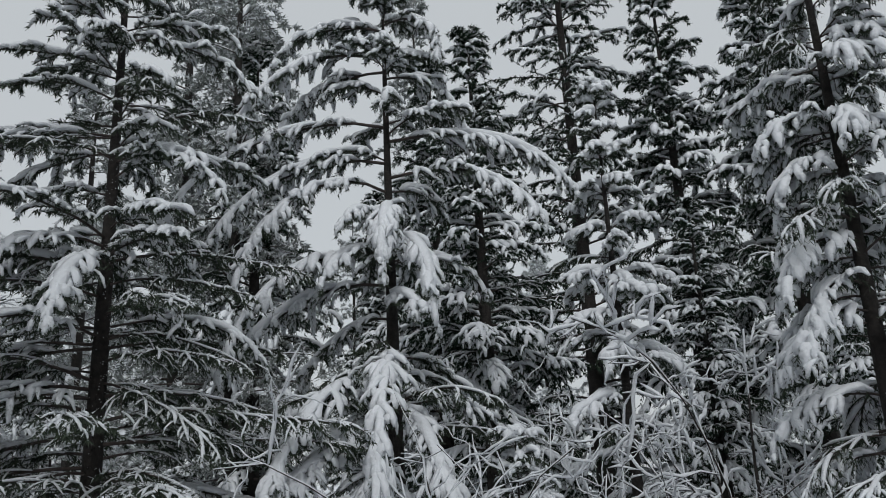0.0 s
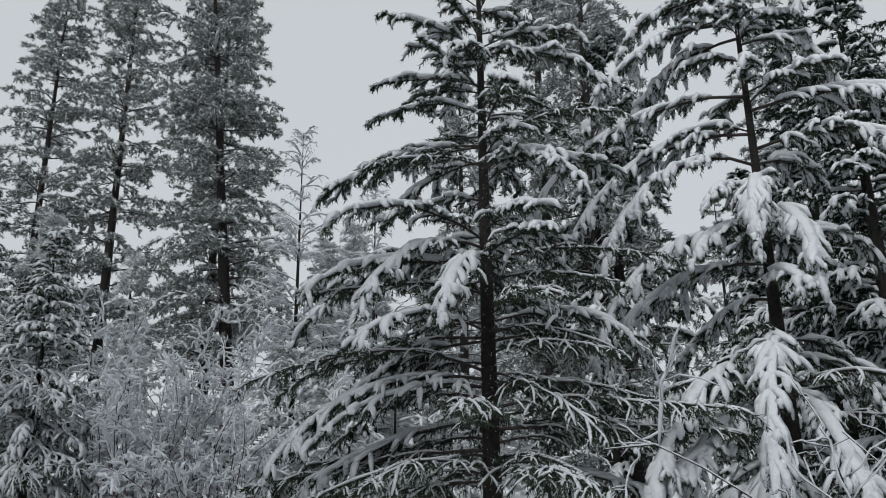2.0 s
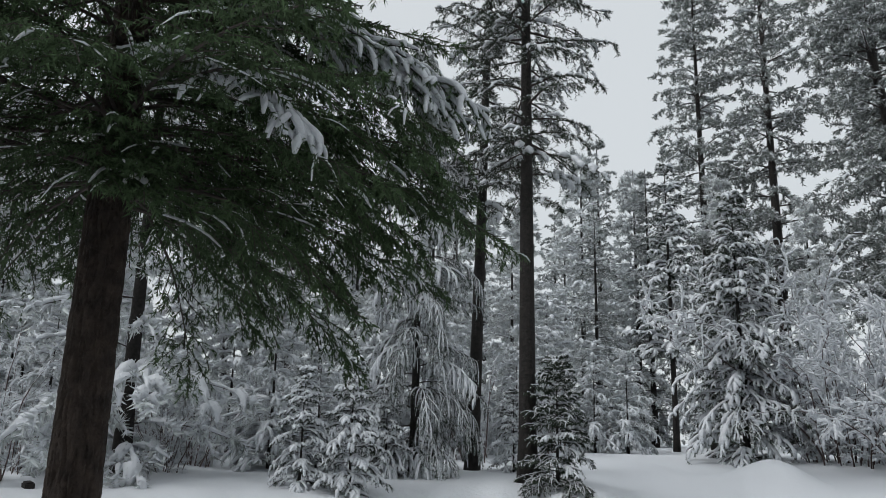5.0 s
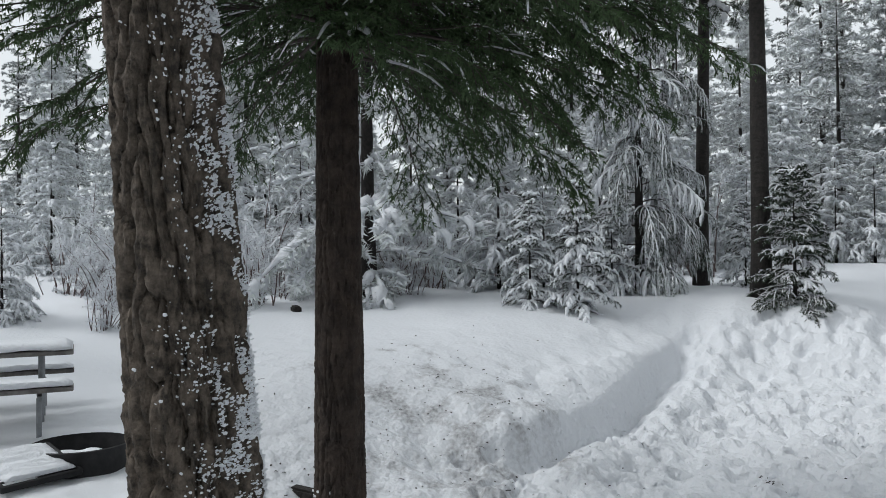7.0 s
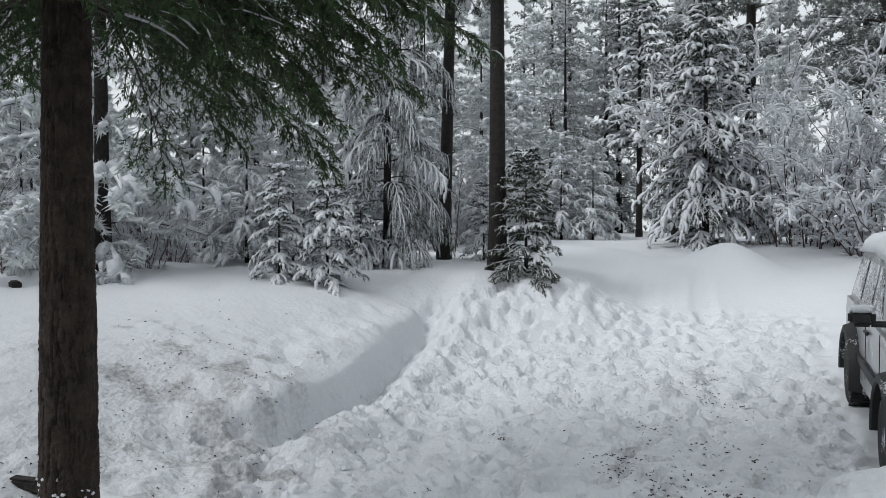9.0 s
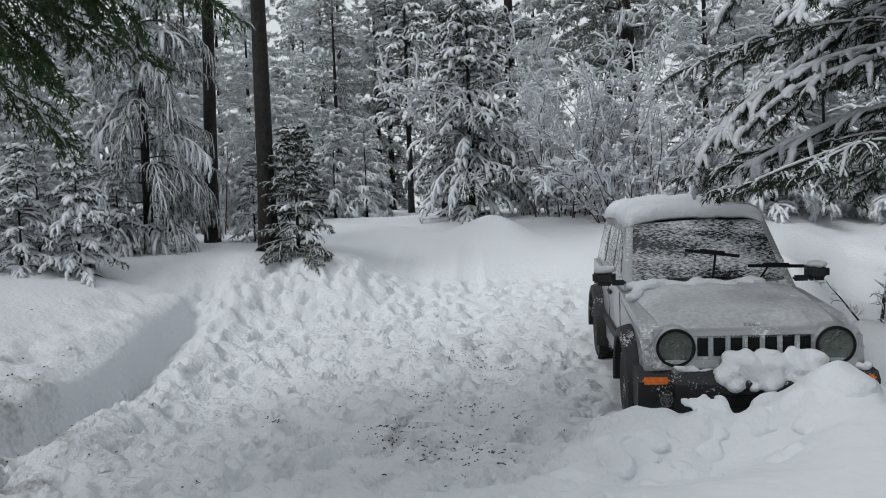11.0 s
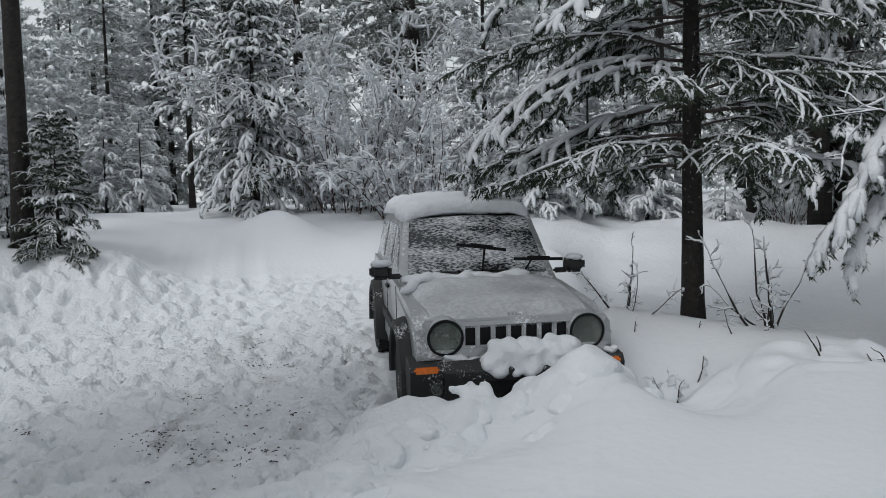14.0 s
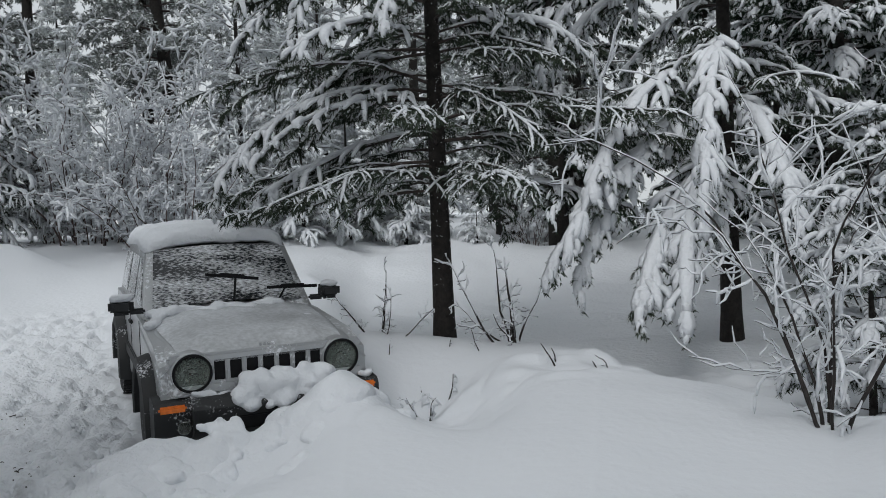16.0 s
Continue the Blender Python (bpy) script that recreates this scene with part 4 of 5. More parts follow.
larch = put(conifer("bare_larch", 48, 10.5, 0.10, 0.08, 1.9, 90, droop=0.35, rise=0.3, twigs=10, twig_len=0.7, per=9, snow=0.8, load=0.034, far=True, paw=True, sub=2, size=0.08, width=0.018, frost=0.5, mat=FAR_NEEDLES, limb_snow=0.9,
            label="bare larch with snow along every branch"), -12.8, 17.0)
plant(larch, -11.0, 18.0, 130, 0.85)
plant(tall_b, -30.0, 18.3, 30, 0.58, 1.4)
plant(tall_b, -6.6, 24.2, 60, 1.0)
plant(tall_b, -5.0, 18.6, 150, 0.82)
plant(tall_b, -6.9, 20.4, 250, 0.9)
plant(tall_b, -0.5, 20.0, 10, 0.66)
plant(tall_b, -14.0, 30.0, 10, 0.9)
plant(tall_b, 14.0, 32.0, 10, 0.9)
put(young_a, -19.7, 10.15)
plant(young_a, -19.3, 10.9, 90, 0.9)
put(young_b, -12.0, 2.2, 40, None, 0.66)
plant(young_b, -12.1, 1.5, 140, 0.58)
put(conifer("young_fir", 49, 2.2, 0.035, 0.03, 0.62, 90, droop=0.6, twigs=10, twig_len=0.28, per=40, snow=0.2, load=0.022, paw=True, sub=2, size=0.05, width=0.011, frost=0.1, label="young green fir lightly dusted with snow"), -11.75, 5.35)
plant(young_b, -13.9, 5.5, 200, 0.5)
plant(young_b, -13.2, 3.0, 10, 0.5)
plant(young_b, 0.58, 6.7, 70, 0.8)
put(mid_a, -13.5, -1.0, 0)
put(brush_a, -12.5, -2.6, 0)
rng = np.random.default_rng(77)
placed = [(-32.7, 23.2), (-29.2, 24.5), (-21.6, 23.8), (-16.1, 12.1), (-14.6, 13.9), (-12, 13.5), (-20.3, 13.0)]


def scatter(kinds, count, near, out, gap, lo, hi, yaw0=-27, yaw1=118, skyline=None):
    """Plants copies between two distances; skyline gives the angles that the tree tops reach over the eye."""
    for i in range(count):
        for attempt in range(30):
            yw, rr = radians(rng.uniform(yaw0, yaw1)), rng.uniform(near, out)
            if 0.66 < yw < 1.13 and rr < 25:
                continue
            x, y = -math.sin(yw) * rr, math.cos(yw) * rr
            if all(math.hypot(x - a, y - b) > gap for a, b in placed):
                break
        else:
            continue
        placed.append((x, y))
        kind, size = kinds[i % len(kinds)]
        scale = rng.uniform(lo, hi)
        if skyline:
            scale = (rr * math.tan(radians(rng.uniform(*skyline)))) / size
        plant(kind, x, y, rng.uniform(0, 360), scale)


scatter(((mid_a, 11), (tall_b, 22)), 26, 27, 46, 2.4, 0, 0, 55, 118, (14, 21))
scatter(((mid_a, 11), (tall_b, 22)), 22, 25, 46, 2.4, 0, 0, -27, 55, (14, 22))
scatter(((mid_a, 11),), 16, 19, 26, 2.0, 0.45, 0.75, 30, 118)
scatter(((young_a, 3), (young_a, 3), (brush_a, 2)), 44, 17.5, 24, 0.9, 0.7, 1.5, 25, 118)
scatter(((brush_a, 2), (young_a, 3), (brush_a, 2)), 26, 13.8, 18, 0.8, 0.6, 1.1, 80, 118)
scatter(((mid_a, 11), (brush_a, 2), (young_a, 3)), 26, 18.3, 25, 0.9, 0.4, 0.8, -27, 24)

# unseen firs added round the back of the clearing to shade the near banks
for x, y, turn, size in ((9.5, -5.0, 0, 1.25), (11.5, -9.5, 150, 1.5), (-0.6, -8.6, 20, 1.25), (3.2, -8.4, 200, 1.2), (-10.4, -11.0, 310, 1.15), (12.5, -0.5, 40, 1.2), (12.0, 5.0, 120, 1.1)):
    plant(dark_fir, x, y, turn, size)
# more unseen trees, added to close the clearing and cut the snow's bounce
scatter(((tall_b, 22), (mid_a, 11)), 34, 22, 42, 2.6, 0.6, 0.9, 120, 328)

# ---- the car ----
def part(name, bm, mat, parent, label="", smooth=True):
    """Links a bmesh as one mesh object under a thing or a part."""
    me = bpy.data.meshes.new(name)
    bmesh.ops.recalc_face_normals(bm, faces=bm.faces)
    bm.to_mesh(me)
    bm.free()
    if smooth:
        me.polygons.foreach_set("use_smooth", [True] * len(me.polygons))
        me.set_sharp_from_angle(angle=radians(38))
    me.materials.append(mat)
    ob = new(name, me)
    ob.parent = parent
    if label:
        ob["label"] = label
    return ob


def slab(bm, points, y0, y1, bevel=0.0, seg=2, axis="y"):
    """Extrudes a closed outline in x and z across y (or in y and z along x, or in x and y along z)."""
    def at(p, q):
        return {"y": (p[0], q, p[1]), "x": (q, p[0], p[1]), "z": (p[0], p[1], q)}[axis]
    a = [bm.verts.new(at(p, y0)) for p in points]
    b = [bm.verts.new(at(p, y1)) for p in points]
    faces = [bm.faces.new(a), bm.faces.new(list(reversed(b)))]
    n = len(points)
    for i in range(n):
        faces.append(bm.faces.new((a[i], b[i], b[(i + 1) % n], a[(i + 1) % n])))
    if bevel:
        rim = [e for e in {e for f in faces for e in f.edges} if e.calc_face_angle(0) > 0.35]
        bmesh.ops.bevel(bm, geom=rim, offset=bevel, segments=seg, affect="EDGES")


def block(bm, size, at, bevel=0.01, seg=2, turn=None):
    made = bmesh.ops.create_cube(bm, size=1)["verts"]
    bmesh.ops.scale(bm, vec=size, verts=made)
    edges = list({e for v in made for e in v.link_edges})
    if bevel:
        made = bmesh.ops.bevel(bm, geom=edges, offset=bevel, segments=seg, affect="EDGES")["verts"]
    if turn:
        bmesh.ops.rotate(bm, verts=made, cent=(0, 0, 0), matrix=Euler([radians(a) for a in turn]).to_matrix())
    bmesh.ops.translate(bm, vec=at, verts=made)
    return made


def sheet(bm, fn, nu, nv, thick=0.0):
    """A curved sheet through fn(u, v), u and v from 0 to 1."""
    rows = [[bm.verts.new(fn(i / nu, j / nv)) for j in range(nv + 1)] for i in range(nu + 1)]
    faces = [bm.faces.new((rows[i][j], rows[i + 1][j], rows[i + 1][j + 1], rows[i][j + 1])) for i in range(nu) for j in range(nv)]
    if thick:
        bmesh.ops.recalc_face_normals(bm, faces=faces)
        bmesh.ops.solidify(bm, geom=faces, thickness=thick)
    return faces


def lathe(bm, profile, seg=32, axis="x", at=(0, 0, 0), cap=True):
    """Turns an outline of (offset along the axis, radius) round the axis."""
    rings = []
    for o, r in profile:
        ring = []
        for i in range(seg):
            a = 2 * math.pi * i / seg
            c, s = r * math.cos(a), r * math.sin(a)
            p = (o, c, s) if axis == "x" else (c, o, s)
            ring.append(bm.verts.new((p[0] + at[0], p[1] + at[1], p[2] + at[2])))
        rings.append(ring)
    for a, b in zip(rings, rings[1:]):
        for i in range(seg):
            bm.faces.new((a[i], a[(i + 1) % seg], b[(i + 1) % seg], b[i]))
    for ring in (rings[0], rings[-1]) if cap else ():
        if (Vector(ring[0].co) - Vector(ring[seg // 2].co)).length > 1e-4:
            bm.faces.new(ring)


def frosted(name, base, rough, metal, amount, scale, stretch=(1, 1, 1), coat=0.0, soft=0.0, fine=0.6):
    """A surface with thin patches of snow and frost lying on it."""
    m = bpy.data.materials.new(name)
    m.use_nodes = True
    n, l = m.node_tree.nodes, m.node_tree.links
    b = n["Principled BSDF"]
    b.inputs["Coat Weight"].default_value = coat
    co = n.new("ShaderNodeTexCoord")
    mp = n.new("ShaderNodeMapping")
    mp.inputs["Scale"].default_value = stretch
    l.new(co.outputs["Object"], mp.inputs["Vector"])
    t1, t2 = n.new("ShaderNodeTexNoise"), n.new("ShaderNodeTexNoise")
    for t, sc, de in ((t1, scale, 4), (t2, scale * 14, 4)):
        t.inputs["Scale"].default_value, t.inputs["Detail"].default_value = sc, de
        l.new(mp.outputs["Vector"], t.inputs["Vector"])
    add = n.new("ShaderNodeMath")
    add.operation = "MULTIPLY_ADD"
    l.new(t2.outputs["Fac"], add.inputs[0])
    add.inputs[1].default_value = fine
    l.new(t1.outputs["Fac"], add.inputs[2])
    ramp = n.new("ShaderNodeMapRange")
    edge = 0.5 + 0.5 * fine + (0.5 - amount) * 0.55
    ramp.inputs["From Min"].default_value, ramp.inputs["From Max"].default_value = edge - 0.06 - soft * 0.5, edge + 0.06 + soft * 0.5
    l.new(add.outputs[0], ramp.inputs["Value"])
    mix = n.new("ShaderNodeMix")
    mix.data_type = "RGBA"
    l.new(ramp.outputs["Result"], mix.inputs["Factor"])
    mix.inputs["A"].default_value, mix.inputs["B"].default_value = (*base, 1), (0.8, 0.82, 0.85, 1)
    l.new(mix.outputs["Result"], b.inputs["Base Color"])
    for key, a, c in (("Roughness", rough, 0.85), ("Metallic", metal, 0.0)):
        r = n.new("ShaderNodeMapRange")
        r.inputs["To Min"].default_value, r.inputs["To Max"].default_value = a, c
        l.new(ramp.outputs["Result"], r.inputs["Value"])
        l.new(r.outputs["Result"], b.inputs[key])
    bp = n.new("ShaderNodeBump")
    bp.inputs["Strength"].default_value, bp.inputs["Distance"].default_value = 0.6, 0.01
    l.new(ramp.outputs["Result"], bp.inputs["Height"])
    l.new(bp.outputs["Normal"], b.inputs["Normal"])
    return m


SILVER = frosted("silver_paint", (0.44, 0.45, 0.46), 0.38, 0.5, 0.24, 2.6, coat=0.3)
HOOD_SILVER = frosted("dusted_silver_paint", (0.40, 0.41, 0.42), 0.5, 0.35, 0.30, 1.8, (1, 1, 1), 0.05, 0.5)
GLASS = frosted("frosted_glass", (0.02, 0.023, 0.026), 0.1, 0.0, 0.36, 3.2, (1, 0.6, 2.0), 0.0, 0.3, 1.2)
SIDE_GLASS = frosted("snowy_side_glass", (0.02, 0.022, 0.026), 0.12, 0.0, 0.62, 3.0, (1, 1, 1), 0.0, 0.12, 1.3)
PLASTIC = frosted("grey_plastic", (0.016, 0.017, 0.018), 0.6, 0.0, 0.12, 4.0)
BLACK = material("black_plastic", (0.006, 0.006, 0.007), 0.6, vary=0.2, scale=20, spec=0.2)
RUBBER = frosted("tyre_rubber", (0.014, 0.014, 0.015), 0.85, 0.0, 0.3, 5.0)
RIM = frosted("alloy_rim", (0.35, 0.36, 0.37), 0.35, 0.8, 0.4, 5.0)
CHROME = material("lamp_reflector", (0.22, 0.235, 0.225), 0.22, 0.9, vary=0.5, scale=60, bump=1.0, bump_scale=45)
AMBER = material("amber_lens", (0.75, 0.18, 0.02), 0.25, vary=0.15, scale=30)
LENS = bpy.data.materials.new("lamp_lens")
LENS.use_nodes = True
LENS.node_tree.nodes["Principled BSDF"].inputs["Metallic"].default_value = 0.0
LENS.node_tree.nodes["Principled BSDF"].inputs["Roughness"].default_value = 0.04
LENS.node_tree.nodes["Principled BSDF"].inputs["Base Color"].default_value = (0.82, 0.87, 0.84, 1)
LENS.node_tree.nodes["Principled BSDF"].inputs["Transmission Weight"].default_value = 1.0
LENS.node_tree.nodes["Principled BSDF"].inputs["IOR"].default_value = 1.03


def build_car():
    car = tagged(new("car"), "silver off-road car dusted with snow, nose against a snow heap", "car")
    car.matrix_basis = JEEP
    # lower body with open wheel arches
    out = [(0.66, 0.50), (0.70, 0.66), (0.66, 0.90)]
    out += [(0.30, 1.00), (-0.62, 1.06), (-3.42, 1.10), (-3.52, 0.95), (-3.52, 0.52), (-3.12, 0.46)]
    out += [(-2.65 + 0.43 * math.cos(math.radians(a)), 0.36 + 0.43 * math.sin(math.radians(a))) for a in range(190, -11, -20)]
    out += [(-2.15, 0.36), (-0.50, 0.36)]
    out += [(0.43 * math.cos(math.radians(a)), 0.36 + 0.43 * math.sin(math.radians(a))) for a in range(190, -11, -20)]
    bm = bmesh.new()
    slab(bm, out, -0.80, 0.80, 0.035, 3)
    body = part("body", bm, SILVER, car, "silver painted body shell")
    for side in (1, -1):
        # door joints and handles
        for x in (-0.78, -1.72, -2.50):
            bm = bmesh.new()
            block(bm, (0.012, 0.006, 0.58), (x, side * 0.802, 0.76), 0.002, 1)
            part("door_joint", bm, BLACK, body)
        for x in (-1.55, -2.36):
            bm = bmesh.new()
            block(bm, (0.2, 0.035, 0.04), (x, side * 0.815, 0.95), 0.012)
            part("door_handle", bm, PLASTIC, body)
        bm = bmesh.new()
        block(bm, (1.75, 0.03, 0.12), (-1.33, side * 0.812, 0.60), 0.012)
        part("side_moulding", bm, PLASTIC, body, "dark grey plastic strip")
    # bonnet, crowned, falling to the nose
    def hood(u, v):
        x, s = -0.66 + 1.36 * u, v * 2 - 1
        half = 0.72 - 0.09 * u ** 2
        z = 1.135 - 0.10 * u - 0.085 * max(0, (u - 0.72) / 0.28) ** 2 + 0.02 * (abs(s) < 0.72) - 0.055 * abs(s) ** 5
        return (x, s * half, z)
    bm = bmesh.new()
    sheet(bm, hood, 18, 24, 0.03)
    part("bonnet", bm, HOOD_SILVER, car, "silver bonnet dusted with frost")
    for side in (1, -1):
        def wing(u, v):
            x = -0.66 + 1.34 * u
            half = 0.72 - 0.09 * u ** 2
            return (x, side * (half + (0.81 - half) * v), 1.085 - 0.115 * u - 0.06 * max(0, (u - 0.75) / 0.25) ** 2 - 0.10 * v ** 2)
        bm = bmesh.new()
        sheet(bm, wing, 14, 5, 0.025)
        part("front_wing", bm, SILVER, car)
    bm = bmesh.new()
    rows = [hood(1.0, 0.06 + 0.88 * k / 24) for k in range(25)]
    for a, c in zip(rows, rows[1:]):
        vs = [bm.verts.new((q[0] + 0.012, q[1], q[2] + dz)) for q, dz in ((a, -0.012), (c, -0.012), (c, -0.028), (a, -0.028))]
        bm.faces.new(vs)
    bmesh.ops.solidify(bm, geom=bm.faces[:], thickness=0.01)
    part("bonnet_seam", bm, BLACK, car, "dark gap below the bonnet edge")
    # nose panel with seven slots
    bm = bmesh.new()
    block(bm, (0.06, 1.50, 0.075), (0.700, 0, 0.945), 0.02)
    block(bm, (0.06, 1.50, 0.10), (0.715, 0, 0.72), 0.02)
    for s in (1, -1):
        block(bm, (0.055, 0.29, 0.26), (0.700, s * 0.595, 0.82), 0.02)
    for i in range(8):
        block(bm, (0.05, 0.036 if 0 < i < 7 else 0.05, 0.21), (0.712, (i - 3.5) * 0.125, 0.83), 0.012)
    nose = part("nose_panel", bm, SILVER, car, "silver nose panel with seven upright slots")
    bm = bmesh.new()
    block(bm, (0.02, 0.98, 0.24), (0.700, 0, 0.83), 0.004)
    part("radiator_screen", bm, BLACK, nose)
    # headlamps
    for s in (1, -1):
        bm = bmesh.new()
        lathe(bm, [(0.60, 0.155), (0.735, 0.158), (0.752, 0.150), (0.752, 0.134), (0.735, 0.128)], 40, "x", (0, s * 0.575, 0.845), False)
        lamp = part("headlamp", bm, SILVER, car, "round headlamp in a silver surround")
        bm = bmesh.new()
        lathe(bm, [(0.756, 0.146), (0.764, 0.138), (0.760, 0.1255), (0.740, 0.1255)], 40, "x", (0, s * 0.575, 0.845), False)
        part("bezel", bm, BLACK, lamp, "thin black ring")
        bm = bmesh.new()
        lathe(bm, [(0.731, 0.004), (0.732, 0.06), (0.737, 0.10), (0.745, 0.126)], 40, "x", (0, s * 0.575, 0.845), False)
        part("reflector", bm, CHROME, lamp)
        bm = bmesh.new()
        lathe(bm, [(0.728, 0.035), (0.744, 0.035), (0.748, 0.02)], 20, "x", (0, s * 0.575, 0.845))
        part("bulb_shield", bm, CHROME, lamp)
        bm = bmesh.new()
        lathe(bm, [(0.750, 0.1265), (0.758, 0.10), (0.764, 0.05), (0.766, 0.004)], 40, "x", (0, s * 0.575, 0.845), False)
        part("lens", bm, LENS, lamp, "clear lamp glass").visible_shadow = False
    # bumper
    bm = bmesh.new()
    prof = [(0.50, 0.36), (0.80, 0.36), (0.88, 0.44), (0.90, 0.60), (0.86, 0.665), (0.62, 0.68), (0.50, 0.66)]
    slab(bm, prof, -0.60, 0.60, 0.02)
    for s in (1, -1):
        endp = [(0.50, 0.36), (0.74, 0.36), (0.80, 0.44), (0.82, 0.60), (0.78, 0.655), (0.62, 0.67), (0.50, 0.66)]
        slab(bm, endp, s * 0.60, s * 0.865, 0.03)
    bumper = part("bumper", bm, PLASTIC, car, "dark grey plastic bumper")
    bm = bmesh.new()
    block(bm, (0.03, 0.62, 0.10), (0.885, 0, 0.47), 0.01)
    part("air_intake", bm, BLACK, bumper)
    for s in (1, -1):
        bm = bmesh.new()
        block(bm, (0.05, 0.20, 0.06), (0.805, s * 0.735, 0.605), 0.014)
        part("turn_signal", bm, AMBER, bumper, "amber turn signal")
        bm = bmesh.new()
        lathe(bm, [(0.80, 0.05), (0.842, 0.05), (0.845, 0.042), (0.82, 0.03)], 20, "x", (0, s * 0.66, 0.47))
        part("fog_lamp", bm, CHROME, bumper)
    # flares and wheels
    for wx in (0.0, -2.65):
        for s in (1, -1):
            bm = bmesh.new()
            angs = [math.radians(a) for a in range(-12, 193, 9)]
            prof = [(0.425, 0.78), (0.425, 0.90), (0.445, 0.915), (0.50, 0.90), (0.53, 0.815), (0.53, 0.78)]
            rows = [[bm.verts.new((wx + r * math.cos(a), s * y, 0.36 + r * math.sin(a))) for r, y in prof] for a in angs]
            for p, q in zip(rows, rows[1:]):
                for i in range(len(prof)):
                    j = (i + 1) % len(prof)
                    bm.faces.new((p[i], p[j], q[j], q[i]))
            bm.faces.new(rows[0])
            bm.faces.new(rows[-1])
            part("wheel_flare", bm, PLASTIC, car, "dark grey wheel arch flare")
            bm = bmesh.new()
            lathe(bm, [(-0.10, 0.20), (-0.105, 0.30), (-0.085, 0.345), (-0.05, 0.357), (0.05, 0.357), (0.085, 0.345), (0.105, 0.30), (0.10, 0.20)], 40, "y", (0, 0, 0))
            for i in range(36):
                a = 2 * math.pi * i / 36
                for o in (-0.055, 0.055):
                    made = block(bm, (0.035, 0.075, 0.014), (0, o, 0.358), 0, 1)
                    bmesh.ops.rotate(bm, verts=made, cent=(0, 0, 0), matrix=Matrix.Rotation(a + (0.09 if o > 0 else 0), 3, "Y"))
            tyre_mesh = bm
            wheel = part("wheel", tyre_mesh, RUBBER, car, "road wheel with a treaded tyre")
            wheel.location = (wx, s * 0.765, 0.36)
            bm = bmesh.new()
            o = 0.085 * s
            lathe(bm, [(o * 0.2, 0.205), (o, 0.215), (o * 1.06, 0.20), (o * 0.9, 0.185), (o * 0.3, 0.17)], 32, "y")
            for i in range(5):
                made = block(bm, (0.055, 0.03, 0.17), (0, o * 0.75, 0.11), 0.008, 1)
                bmesh.ops.rotate(bm, verts=made, cent=(0, 0, 0), matrix=Matrix.Rotation(2 * math.pi * i / 5, 3, "Y"))
            lathe(bm, [(o * 0.2, 0.06), (o * 0.95, 0.055), (o, 0.03)], 20, "y")
            part("rim", bm, RIM, wheel, "five-spoke alloy rim")
    # cabin: pillars and roof as one frame, panes set in
    bm = bmesh.new()
    lo = [bm.verts.new(p) for p in ((-0.70, -0.77, 1.07), (-0.70, 0.77, 1.07), (-3.46, 0.76, 1.08), (-3.46, -0.76, 1.08))]
    hi = [bm.verts.new(p) for p in ((-1.28, -0.66, 1.665), (-1.28, 0.66, 1.665), (-3.32, 0.63, 1.67), (-3.32, -0.63, 1.67))]
    for i in range(4):
        j = (i + 1) % 4
        bm.faces.new((lo[i], lo[j], hi[j], hi[i]))
    bm.faces.new(lo)
    crown = bm.verts.new((-2.2, 0, 1.76))
    for i in range(4):
        bm.faces.new((hi[i], hi[(i + 1) % 4], crown))
    bmesh.ops.bevel(bm, geom=[e for e in bm.edges if e.calc_face_angle(0) > 0.3], offset=0.045, segments=3, affect="EDGES")
    cabin = part("cabin", bm, SILVER, car, "silver roof and pillars")

    def quad_pane(name, corners, mat, lift, nu=10, nv=8, bow=0.0):
        c = [Vector(p) for p in corners]
        nrm = (c[1] - c[0]).cross(c[3] - c[0]).normalized()
        bm = bmesh.new()
        sheet(bm, lambda u, v: c[0].lerp(c[1], u).lerp(c[3].lerp(c[2], u), v) + nrm * (lift + bow * math.sin(math.pi * u)), nu, nv, 0.006)
        return part(name, bm, mat, cabin)

    quad_pane("windscreen", [(-0.755, -0.685, 1.14), (-0.755, 0.685, 1.14), (-1.24, 0.605, 1.635), (-1.24, -0.605, 1.635)], GLASS, 0.012, 16, 10, 0.055)["label"] = "windscreen crusted with thin snow"
    for s in (1, -1):
        for x0, x1, x2, x3 in ((-0.98, -1.62, -1.62, -1.42), (-1.74, -2.42, -2.38, -1.74), (-2.54, -3.24, -3.14, -2.50)):
            def side_y(z):
                return s * (0.77 - (z - 1.07) / 0.6 * 0.112 + 0.008)
            cs = [(x0, side_y(1.15), 1.15), (x1, side_y(1.15), 1.15), (x2, side_y(1.57), 1.57), (x3, side_y(1.57), 1.57)]
            quad_pane("side_window", cs if s < 0 else cs, SIDE_GLASS, 0.0, 6, 4)["label"] = "dark side window speckled with snow"
        bm = bmesh.new()
        slab(bm, [(-1.45, 1.70), (-1.40, 1.735), (-3.05, 1.745), (-3.15, 1.70)], s * 0.535, s * 0.565, 0.008)
        part("roof_rail", bm, BLACK, cabin)
        # mirrors
        bm = bmesh.new()
        block(bm, (0.13, 0.21, 0.155), (-0.70, s * 0.95, 1.205), 0.045, 3)
        block(bm, (0.06, 0.14, 0.05), (-0.72, s * 0.82, 1.15), 0.015)
        mirror = part("wing_mirror", bm, PLASTIC, car, "black wing mirror capped with snow")
        bm = bmesh.new()
        block(bm, (0.008, 0.17, 0.12), (-0.768, s * 0.95, 1.205), 0.003, 1)
        part("mirror_glass", bm, CHROME, mirror)
